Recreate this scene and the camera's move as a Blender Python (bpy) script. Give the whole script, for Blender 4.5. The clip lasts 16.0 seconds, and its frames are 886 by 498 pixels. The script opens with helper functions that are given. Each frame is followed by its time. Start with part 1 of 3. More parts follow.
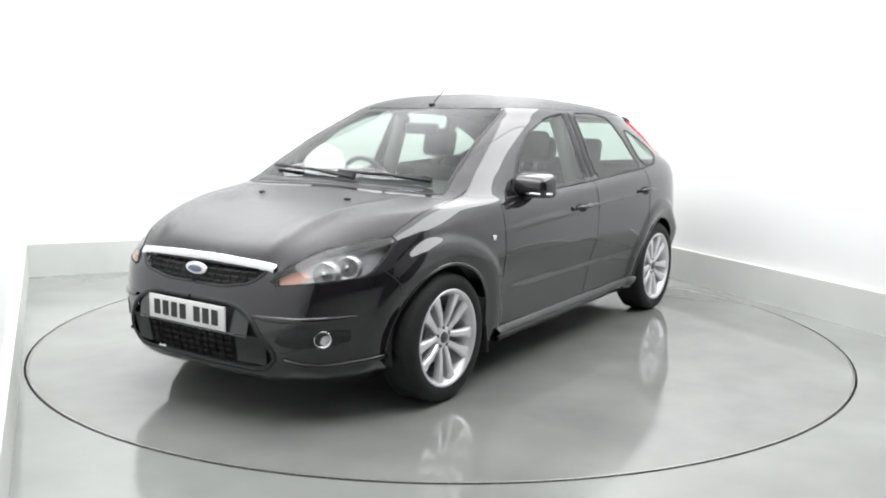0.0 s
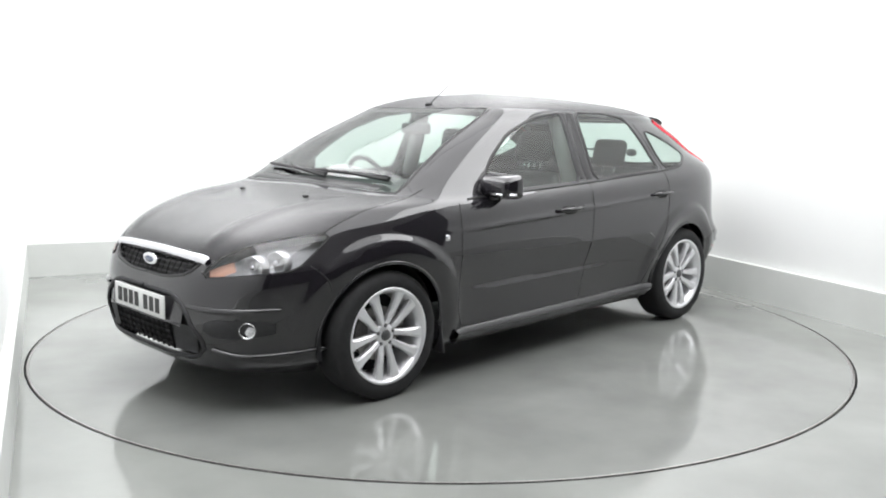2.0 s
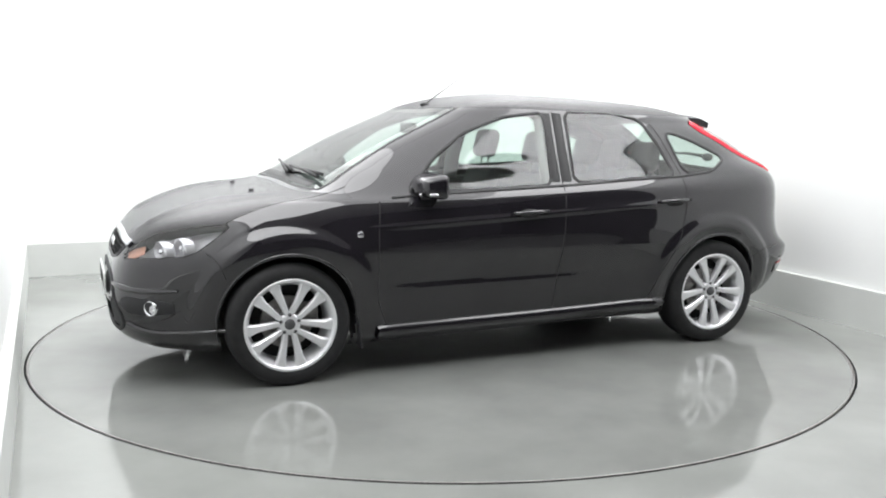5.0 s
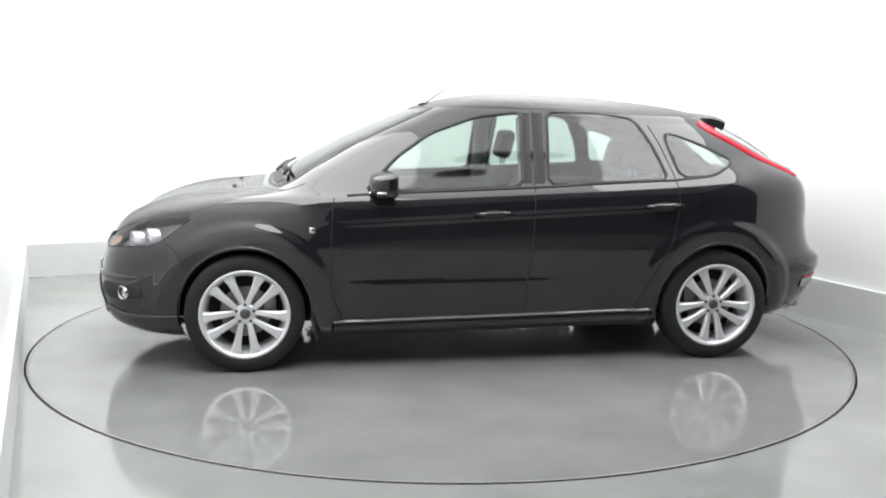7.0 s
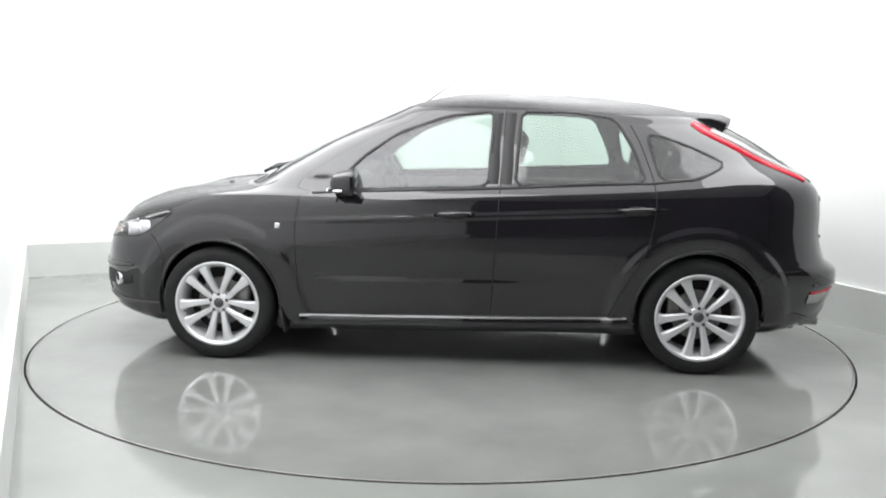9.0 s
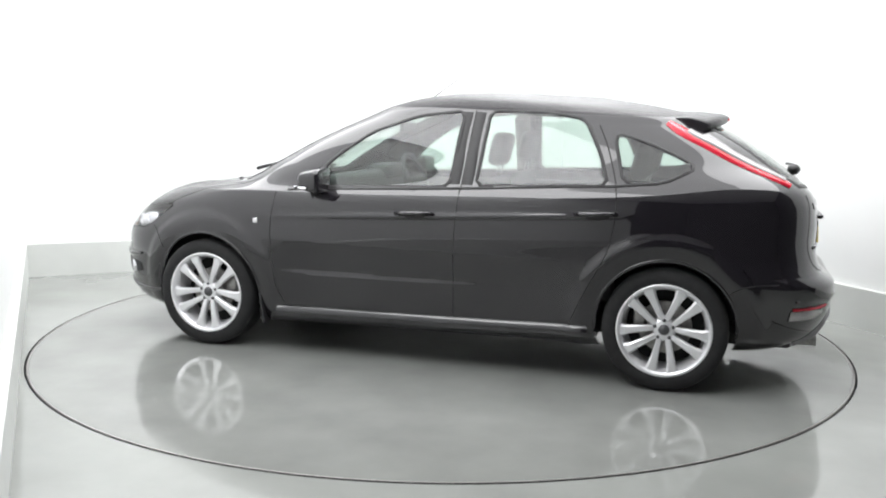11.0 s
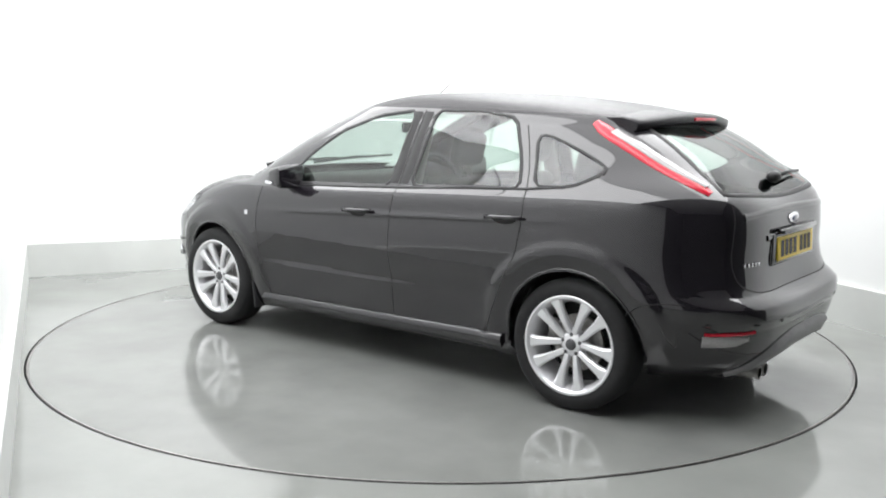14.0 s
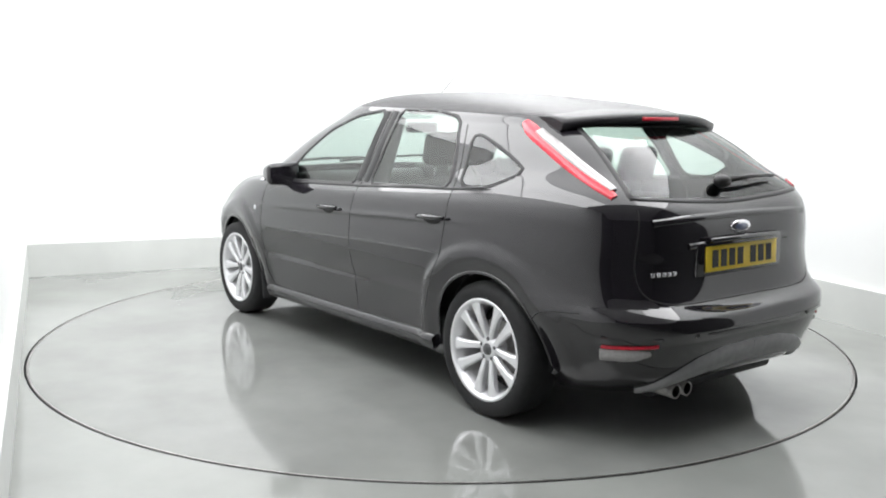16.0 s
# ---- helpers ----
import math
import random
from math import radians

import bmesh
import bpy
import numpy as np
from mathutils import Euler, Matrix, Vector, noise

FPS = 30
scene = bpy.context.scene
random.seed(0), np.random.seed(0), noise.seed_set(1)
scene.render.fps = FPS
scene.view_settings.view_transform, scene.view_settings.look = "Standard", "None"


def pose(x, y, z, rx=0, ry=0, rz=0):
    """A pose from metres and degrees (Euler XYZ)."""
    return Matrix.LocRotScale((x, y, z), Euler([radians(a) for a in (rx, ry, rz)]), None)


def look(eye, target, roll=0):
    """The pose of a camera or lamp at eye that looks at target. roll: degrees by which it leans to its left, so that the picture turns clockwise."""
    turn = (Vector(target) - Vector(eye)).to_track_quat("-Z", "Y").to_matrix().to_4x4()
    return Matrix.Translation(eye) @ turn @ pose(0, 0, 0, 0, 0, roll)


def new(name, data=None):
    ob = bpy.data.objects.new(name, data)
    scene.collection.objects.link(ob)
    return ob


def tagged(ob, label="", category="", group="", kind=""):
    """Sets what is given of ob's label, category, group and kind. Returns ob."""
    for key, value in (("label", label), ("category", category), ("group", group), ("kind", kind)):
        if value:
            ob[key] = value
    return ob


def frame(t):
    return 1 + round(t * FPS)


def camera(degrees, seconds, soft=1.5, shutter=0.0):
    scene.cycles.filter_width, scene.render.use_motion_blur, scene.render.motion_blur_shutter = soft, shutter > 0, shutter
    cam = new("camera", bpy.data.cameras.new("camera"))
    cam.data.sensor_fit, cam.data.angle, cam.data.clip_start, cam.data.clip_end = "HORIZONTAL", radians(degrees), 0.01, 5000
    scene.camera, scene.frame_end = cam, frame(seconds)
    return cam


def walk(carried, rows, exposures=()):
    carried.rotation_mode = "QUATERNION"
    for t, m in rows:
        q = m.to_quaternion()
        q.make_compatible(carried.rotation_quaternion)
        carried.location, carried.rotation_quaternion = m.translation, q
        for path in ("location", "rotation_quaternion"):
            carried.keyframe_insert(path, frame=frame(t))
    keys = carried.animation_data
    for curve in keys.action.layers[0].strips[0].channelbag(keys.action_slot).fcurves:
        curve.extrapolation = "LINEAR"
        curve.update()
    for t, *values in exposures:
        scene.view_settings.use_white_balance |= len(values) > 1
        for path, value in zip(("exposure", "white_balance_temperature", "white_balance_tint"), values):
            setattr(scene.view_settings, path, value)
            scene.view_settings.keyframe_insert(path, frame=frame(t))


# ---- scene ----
# A small photo booth with a turntable; the car on it turns, the camera stands still.
CAM_EYE = (0.0, -5.623, 1.376)
cam = camera(53.0, 16.0, soft=2.0)
PITCH, YAW, ROLL = radians(8.62), radians(0.035), 0.794
AIM = (CAM_EYE[0] + math.sin(YAW) * math.cos(PITCH), CAM_EYE[1] + math.cos(YAW) * math.cos(PITCH),
       CAM_EYE[2] - math.sin(PITCH))
walk(cam, [(0, look(CAM_EYE, AIM, ROLL)), (16, look(CAM_EYE, AIM, ROLL))])

# turn of the table, in degrees
TURNS = [(0, 235.2), (0.5, 233.5), (1.0, 230.85), (1.5, 227.65), (2.0, 224.05), (2.5, 220.7), (3.0, 217.2),
         (3.5, 213.7), (4.0, 210.1), (6.5, 192.5), (7.0, 189.05), (7.5, 185.75), (8.0, 182.4), (8.5, 179.05),
         (9.0, 175.6), (11.5, 158.7), (12.0, 155.2), (12.5, 151.8), (13.0, 148.35), (13.5, 145.0), (14.0, 141.4),
         (14.5, 138.05), (15.0, 134.5), (15.5, 131.0), (16.0, 127.4)]
CAR_SHIFT = (-0.1315, 0.0009)
TABLE_R = 2.455
EXPOSURE = 0.0
scene.view_settings.exposure = EXPOSURE


def booth(a, b, z=0.0):
    """Booth coordinates: a across to the right wall, b back from the centre."""
    c, s = math.cos(radians(24)), math.sin(radians(24))
    return Vector((a * c - b * s, a * s + b * c, z))


# ---------------------------------------------------------------- world and lights
world = bpy.data.worlds.new("world")
scene.world = world
world.use_nodes = True
world.node_tree.nodes["Background"].inputs[0].default_value = (0.9, 0.95, 1.0, 1)
world.node_tree.nodes["Background"].inputs[1].default_value = 0.15


def area(name, place, sx, sy, watts, turn=24.0, tilt=0.0):
    d = bpy.data.lights.new(name, "AREA")
    d.shape, d.size, d.size_y, d.energy, d.color = "RECTANGLE", sx, sy, watts, (0.985, 0.985, 1.0)
    ob = new(name, d)
    ob.matrix_world = Matrix.Translation(place) @ pose(0, 0, 0, 0, tilt, turn)
    return ob


LIGHT_Z = 3.25
# light panels that fill the ceiling: across, back, width, length, power
LIGHTS = [(a, b, 1.70, ll, w * k) for a, k in ((-1.64, 1.25), (0.065, 0.5), (1.77, 1.25)) for b, ll, w in ((-1.62, 2.74, 64), (1.32, 3.09, 70))]
for la, lb, lw, ll, watts in LIGHTS:
    area("light_panel_lamp", booth(la, lb, LIGHT_Z - 0.03), lw, ll, watts)


# ---------------------------------------------------------------- materials
def mat(name, color, rough=0.5, metal=0.0, coat=0.0, vary=0.0, scale=8.0, bump=0.0, bscale=200.0, rvary=0.0, ior=1.45,
        trans=0.0, emit=0.0, spec=0.5):
    m = bpy.data.materials.new(name)
    m.use_nodes = True
    t = m.node_tree
    b = t.nodes["Principled BSDF"]
    b.inputs["Base Color"].default_value = (*color, 1)
    b.inputs["Roughness"].default_value = rough
    b.inputs["Metallic"].default_value = metal
    b.inputs["Coat Weight"].default_value = coat
    b.inputs["Coat Roughness"].default_value = 0.03
    b.inputs["IOR"].default_value = ior
    b.inputs["Transmission Weight"].default_value = trans
    b.inputs["Specular IOR Level"].default_value = spec
    if emit:
        b.inputs["Emission Color"].default_value = (*color, 1)
        b.inputs["Emission Strength"].default_value = emit
    co = t.nodes.new("ShaderNodeTexCoord")
    if vary or rvary:
        n1 = t.nodes.new("ShaderNodeTexNoise")
        n1.inputs["Scale"].default_value, n1.inputs["Detail"].default_value = scale, 6
        t.links.new(co.outputs["Object"], n1.inputs["Vector"])
        if vary:
            r = t.nodes.new("ShaderNodeMapRange")
            r.inputs[1].default_value, r.inputs[2].default_value = 0.3, 0.7
            r.inputs[3].default_value, r.inputs[4].default_value = 1 - vary, 1 + vary
            x = t.nodes.new("ShaderNodeVectorMath")
            x.operation = "SCALE"
            x.inputs[0].default_value = color
            t.links.new(n1.outputs["Fac"], r.inputs[0])
            t.links.new(r.outputs[0], x.inputs["Scale"])
            t.links.new(x.outputs[0], b.inputs["Base Color"])
        if rvary:
            r2 = t.nodes.new("ShaderNodeMapRange")
            r2.inputs[1].default_value, r2.inputs[2].default_value = 0.3, 0.7
            r2.inputs[3].default_value, r2.inputs[4].default_value = max(0.01, rough - rvary), rough + rvary
            t.links.new(n1.outputs["Fac"], r2.inputs[0])
            t.links.new(r2.outputs[0], b.inputs["Roughness"])
    if bump:
        n2 = t.nodes.new("ShaderNodeTexNoise")
        n2.inputs["Scale"].default_value, n2.inputs["Detail"].default_value = bscale, 3
        bp = t.nodes.new("ShaderNodeBump")
        bp.inputs["Strength"].default_value, bp.inputs["Distance"].default_value = bump, 0.002
        t.links.new(co.outputs["Object"], n2.inputs["Vector"])
        t.links.new(n2.outputs["Fac"], bp.inputs["Height"])
        t.links.new(bp.outputs[0], b.inputs["Normal"])
    return m


def glass_mat(name, tint, gloss=0.07):
    """Thin pane: clear, slightly tinted, glossy by angle."""
    m = bpy.data.materials.new(name)
    m.use_nodes = True
    t = m.node_tree
    t.nodes.remove(t.nodes["Principled BSDF"])
    tr = t.nodes.new("ShaderNodeBsdfTransparent")
    tr.inputs[0].default_value = (*tint, 1)
    gl = t.nodes.new("ShaderNodeBsdfGlossy")
    gl.inputs["Roughness"].default_value = 0.02
    fr = t.nodes.new("ShaderNodeLayerWeight")
    fr.inputs[0].default_value = 0.5
    pw = t.nodes.new("ShaderNodeMath")
    pw.operation = "POWER"
    pw.inputs[1].default_value = 4.5
    ad = t.nodes.new("ShaderNodeMath")
    ad.operation = "MULTIPLY_ADD"
    ad.inputs[1].default_value, ad.inputs[2].default_value = 0.88, gloss
    t.links.new(fr.outputs["Facing"], pw.inputs[0])
    t.links.new(pw.outputs[0], ad.inputs[0])
    mx = t.nodes.new("ShaderNodeMixShader")
    t.links.new(ad.outputs[0], mx.inputs[0])
    t.links.new(tr.outputs[0], mx.inputs[1])
    t.links.new(gl.outputs[0], mx.inputs[2])
    t.links.new(mx.outputs[0], t.nodes["Material Output"].inputs[0])
    return m


PAINT = mat("black_paint", (0.0115, 0.0102, 0.0132), 0.40, 0.0, 1.0, vary=0.12, scale=1500, rvary=0.04, spec=0.05)
PAINT.node_tree.nodes["Principled BSDF"].inputs["Coat IOR"].default_value = 1.74
WHITE = mat("white_wall_paint", (0.77, 0.78, 0.775), 0.7, vary=0.015, scale=1.2, bump=0.1, bscale=60)
SKIRT = mat("white_skirting_board", (0.60, 0.615, 0.595), 0.5, vary=0.05, scale=2.5, bump=0.1, bscale=40)
FLOOR = mat("grey_epoxy_floor", (0.262, 0.272, 0.258), 0.10, vary=0.10, scale=1.9, bump=0.02, bscale=14, rvary=0.06, spec=0.85)
TABLE = mat("grey_turntable_epoxy", (0.225, 0.233, 0.221), 0.085, vary=0.12, scale=2.3, bump=0.02, bscale=11, rvary=0.06, spec=0.85)
for wet_floor in (FLOOR, TABLE):
    wet_floor.node_tree.nodes["Principled BSDF"].inputs["Coat Weight"].default_value = 0.15
    wet_floor.node_tree.nodes["Principled BSDF"].inputs["Coat Roughness"].default_value = 0.06
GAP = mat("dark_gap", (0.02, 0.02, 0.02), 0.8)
DARKWALL = mat("dark_grey_entrance_side", (0.045, 0.045, 0.048), 0.8, vary=0.15, scale=2, bump=0.2, bscale=30)
CEIL = mat("white_ceiling", (0.75, 0.75, 0.74), 0.8, vary=0.02, scale=2)
RUBBER = mat("tyre_rubber", (0.014, 0.014, 0.015), 0.75, vary=0.2, scale=30, bump=0.2, bscale=90)
TRIM = mat("black_trim", (0.018, 0.018, 0.019), 0.45, vary=0.1, scale=60)
PLASTIC = mat("dark_plastic", (0.025, 0.025, 0.027), 0.6, bump=0.25, bscale=300, vary=0.15, scale=40)
GREYPLASTIC = mat("grey_diffuser_plastic", (0.30, 0.30, 0.305), 0.5, bump=0.2, bscale=250, vary=0.1, scale=30)
ALLOY = mat("silver_alloy", (0.80, 0.80, 0.82), 0.33, 0.5, 0.4, rvary=0.05, scale=40)
STEEL = mat("brake_steel", (0.35, 0.34, 0.33), 0.4, 0.9, vary=0.2, scale=60)
CHROME = mat("chrome", (0.8, 0.8, 0.82), 0.12, 1.0, rvary=0.03, scale=50)
MIRROR = mat("mirror_glass", (0.85, 0.87, 0.88), 0.02, 1.0)
GLASS = glass_mat("car_glass", (0.66, 0.76, 0.71), 0.09)
SCREEN_GLASS = glass_mat("screen_glass", (0.74, 0.82, 0.78), 0.045)
HOUSING = mat("headlight_housing", (0.42, 0.42, 0.43), 0.35, 0.4, vary=0.1, scale=30)


def wet_paint(name, coat):
    """Black paint under water drops, which break up its gloss."""
    m = mat(name, (0.0135, 0.0122, 0.0150), 0.40, 0.0, coat, bump=0.9, bscale=140, vary=0.12, scale=1500, rvary=0.04, spec=0.2)
    t = m.node_tree
    b = t.nodes["Principled BSDF"]
    b.inputs["Coat IOR"].default_value, b.inputs["Coat Roughness"].default_value = 1.5, 0.12
    t.nodes["Bump"].inputs["Distance"].default_value = 0.003
    t.links.new(t.nodes["Bump"].outputs[0], b.inputs["Coat Normal"])
    return m


WET = wet_paint("black_paint_with_drops", 0.7)
WET_ROOF = wet_paint("black_roof_paint_with_drops", 0.3)
LENS = glass_mat("clear_lens", (0.93, 0.93, 0.94))
REFLECTOR = mat("lamp_reflector", (0.78, 0.78, 0.80), 0.25, 0.5, rvary=0.05, scale=30)
LAMPBOX = mat("lamp_housing", (0.10, 0.10, 0.105), 0.35, 0.3, vary=0.1, scale=30)
AMBER = mat("amber_lens", (0.42, 0.22, 0.15), 0.25, vary=0.1, scale=80)
RED = mat("red_lens", (0.62, 0.012, 0.035), 0.25, 0.0, 0.4, vary=0.1, scale=60)
MILKY = mat("clear_tail_lens", (0.40, 0.385, 0.385), 0.25, 0.2, 0.4, vary=0.12, scale=90)
PLATE_W = mat("white_plate", (0.75, 0.75, 0.74), 0.4, vary=0.03, scale=20)
PLATE_Y = mat("yellow_plate", (0.88, 0.64, 0.05), 0.35, vary=0.03, scale=20)
INK = mat("plate_ink", (0.03, 0.03, 0.03), 0.5)
BLUE = mat("badge_blue", (0.10, 0.12, 0.19), 0.25, 0.2, 1.0, vary=0.05, scale=90)
CLOTH = mat("dark_seat_cloth", (0.045, 0.045, 0.048), 0.9, vary=0.15, scale=120, bump=0.3, bscale=300)
LIGHTCLOTH = mat("grey_roof_lining", (0.30, 0.30, 0.29), 0.9, vary=0.05, scale=60)


# ---------------------------------------------------------------- mesh helpers
def mesh_of(name, verts, faces, material, smooth=True):
    me = bpy.data.meshes.new(name)
    me.from_pydata([tuple(v) for v in verts], [], faces)
    me.materials.append(material)
    if smooth:
        me.polygons.foreach_set("use_smooth", [True] * len(me.polygons))
    me.update()
    return me


def part(name, bm, material, parent, label=""):
    """Links a bmesh (or a mesh) as one object under a thing or part."""
    if isinstance(bm, bmesh.types.BMesh):
        me = bpy.data.meshes.new(name)
        bm.to_mesh(me)
        bm.free()
        me.materials.append(material)
    else:
        me = bm
    ob = new(name, me)
    ob.parent = parent
    if label:
        ob["label"] = label
    return ob


def box(sx, sy, sz, at=(0, 0, 0), bevel=0.0, rot=None, seg=2):
    bm = bmesh.new()
    bmesh.ops.create_cube(bm, size=1.0, matrix=Matrix.Diagonal((sx, sy, sz, 1)))
    if bevel:
        bmesh.ops.bevel(bm, geom=bm.edges[:], offset=bevel, segments=seg, affect="EDGES", profile=0.5)
        for f in bm.faces:
            f.smooth = True
    bmesh.ops.transform(bm, matrix=Matrix.Translation(at) @ (rot or Matrix()), verts=bm.verts)
    return bm


def ball(rx, ry, rz, at, seg=20):
    bm = bmesh.new()
    bmesh.ops.create_uvsphere(bm, u_segments=seg, v_segments=seg // 2, radius=1.0,
                              matrix=Matrix.Translation(at) @ Matrix.Diagonal((rx, ry, rz, 1)))
    for f in bm.faces:
        f.smooth = True
    return bm


def lathe(profile, seg=64, axis="y", at=(0, 0, 0)):
    """Turn (radius, along) pairs about the y axis (or z)."""
    vs, fs = [], []
    n = len(profile)
    for i in range(seg):
        a = 2 * math.pi * i / seg
        for r, h in profile:
            vs.append((r * math.cos(a) + at[0], h + at[1], r * math.sin(a) + at[2]) if axis == "y"
                      else (r * math.cos(a) + at[0], r * math.sin(a) + at[1], h + at[2]))
    for i in range(seg):
        j = (i + 1) % seg
        for k in range(n - 1):
            q = (i * n + k, i * n + k + 1, j * n + k + 1, j * n + k)
            fs.append(q if axis == "y" else q[::-1])
    return vs, fs


def tube(points, r, seg=8, taper=1.0):
    """A round bar along points."""
    bm = bmesh.new()
    pts = [Vector(p) for p in points]
    rings = []
    for i, p in enumerate(pts):
        d = (pts[min(i + 1, len(pts) - 1)] - pts[max(i - 1, 0)]).normalized()
        a = d.orthogonal().normalized()
        b = d.cross(a)
        rr = r * (1 + (taper - 1) * i / (len(pts) - 1))
        rings.append([bm.verts.new(p + rr * (a * math.cos(2 * math.pi * k / seg) + b * math.sin(2 * math.pi * k / seg)))
                      for k in range(seg)])
    for i in range(len(rings) - 1):
        for k in range(seg):
            bm.faces.new((rings[i][k], rings[i][(k + 1) % seg], rings[i + 1][(k + 1) % seg], rings[i + 1][k])).smooth = True
    bm.faces.new(rings[0][::-1])
    bm.faces.new(rings[-1])
    bmesh.ops.recalc_face_normals(bm, faces=bm.faces[:])
    return bm


# ---------------------------------------------------------------- the booth
def slab(name, corners, z0, z1, material, label, category, kind="structure"):
    bm = bmesh.new()
    lo = [bm.verts.new((*booth(a, b).xy, z0)) for a, b in corners]
    hi = [bm.verts.new((*booth(a, b).xy, z1)) for a, b in corners]
    n = len(corners)
    bm.faces.new(lo[::-1])
    bm.faces.new(hi)
    for i in range(n):
        bm.faces.new((lo[i], lo[(i + 1) % n], hi[(i + 1) % n], hi[i]))
    bmesh.ops.recalc_face_normals(bm, faces=bm.faces[:])
    return tagged(part(name, bm, material, None), label, category, kind=kind)


A0, A1, B0, B1, HIGH = -2.52, 2.65, -6.6, 2.88, 3.4
SK_H, SK_T = 0.27, 0.05
BR, BL = -3.2, -4.6      # where the white walls end


def booth_shell():
    # floor with a round opening for the table
    bm = bmesh.new()
    seg = 160
    ring = [bm.verts.new((TABLE_R * math.cos(2 * math.pi * i / seg), TABLE_R * math.sin(2 * math.pi * i / seg), 0)) for i in range(seg)]
    outer = []
    for i in range(seg):
        a = 2 * math.pi * i / seg - radians(24)
        dx, dy = math.cos(a), math.sin(a)
        k = min((A1 + 0.2) / dx if dx > 1e-9 else 1e9, (A0 - 0.2) / dx if dx < -1e-9 else 1e9,
                (B1 + 0.2) / dy if dy > 1e-9 else 1e9, (B0 - 0.2) / dy if dy < -1e-9 else 1e9)
        outer.append(bm.verts.new(booth(dx * k, dy * k)))
    for i in range(seg):
        j = (i + 1) % seg
        bm.faces.new((ring[i], outer[i], outer[j], ring[j]))
    tagged(part("floor", bm, FLOOR, None), "glossy grey epoxy floor of a photo booth", "floor", kind="structure")
    vs, fs = lathe([(0.0, -0.08), (TABLE_R + 0.002, -0.08), (TABLE_R + 0.002, -0.001)], 160, "z")
    tagged(part("pit", mesh_of("pit", vs, fs, GAP, False), GAP, None), "dark pit under the turntable", "pit", kind="structure")
    t = 0.12
    # unseen dark walls added round the camera, to darken the car's reflections
    for nm, a0, a1, bm_ in (("wall_right", A1, A1 + t, BR), ("wall_left", A0 - t, A0, BL)):
        slab(nm, [(a0, bm_), (a1, bm_), (a1, B1 + t), (a0, B1 + t)], 0, HIGH, WHITE, "plain bright white painted booth wall", "wall")
        slab(nm + "_dark", [(a0, B0), (a1, B0), (a1, bm_ - 0.002), (a0, bm_ - 0.002)], 0, HIGH, DARKWALL, "unseen dark grey wall standing in for the unlit entrance side", "wall")
    slab("wall_back", [(A0, B1), (A1, B1), (A1, B1 + t), (A0, B1 + t)], 0, HIGH, WHITE, "plain bright white painted booth wall", "wall")
    slab("wall_front", [(A0 - t, B0 - t), (A1 + t, B0 - t), (A1 + t, B0), (A0 - t, B0)], 0, HIGH, DARKWALL, "unseen dark grey wall standing in for the dark entrance", "wall")
    slab("ceiling", [(A0 - t, B0 - t), (A1 + t, B0 - t), (A1 + t, B1 + t), (A0 - t, B1 + t)], HIGH, HIGH + 0.1, CEIL, "plain white booth ceiling", "ceiling")
    s = SK_T
    for nm, c in (("baseboard_back", [(A0 + s, B1 - s), (A1 - s, B1 - s), (A1 - s, B1 - 0.001), (A0 + s, B1 - 0.001)]),
                  ("baseboard_right", [(A1 - s, BR), (A1 - 0.001, BR), (A1 - 0.001, B1 - 0.001), (A1 - s, B1 - 0.001)]),
                  ("baseboard_left", [(A0 + 0.001, BL), (A0 + s, BL), (A0 + s, B1 - 0.001), (A0 + 0.001, B1 - 0.001)])):
        slab(nm, c, 0, SK_H, SKIRT, "tall off-white plinth board along the wall", "baseboard")
    # ceiling lights
    for la, lb, lw, ll, watts in LIGHTS:
        e = new("ceiling_light")
        e.matrix_world = Matrix.Translation(booth(la, lb, LIGHT_Z)) @ pose(0, 0, 0, 0, 0, 24)
        tagged(e, "large white ceiling light panel, switched on", "ceiling light", "ceiling lights")
        part("housing", box(lw, ll, 0.06, (0, 0, 0.035), 0.004), WHITE, e)
        for k in (-0.4, 0.4):
            part("hanger", box(0.03, 0.03, HIGH - LIGHT_Z - 0.062, (0, k * ll, 0.065 + (HIGH - LIGHT_Z - 0.062) / 2)), SKIRT, e)


def turntable():
    r = TABLE_R - 0.011
    vs, fs = lathe([(0.0, 0.0), (r - 0.004, 0.0), (r, -0.004), (r, -0.06)], 160, "z")
    ob = part("turntable", mesh_of("turntable", vs, [f[::-1] for f in fs], TABLE, False), TABLE, None)
    vs, fs = lathe([(r - 0.012, 0.0005), (r - 0.010, 0.002), (r - 0.001, 0.002), (r + 0.001, -0.02)], 160, "z")
    part("edge_trim", mesh_of("edge_trim", vs, [f[::-1] for f in fs], STEEL, False), STEEL, ob, "worn steel edge")
    return tagged(ob, "glossy grey round turntable set flush in the floor", "turntable")


# ---------------------------------------------------------------- the car's surface
# Each hoop runs from the nose's middle round the left side to the tail's middle.
# nose x, nose z, half width front, half width rear, tail x, tail z, side z front, side z rear, squareness front, rear
HOOPS = []


def hoop(*v):
    HOOPS.append(v)


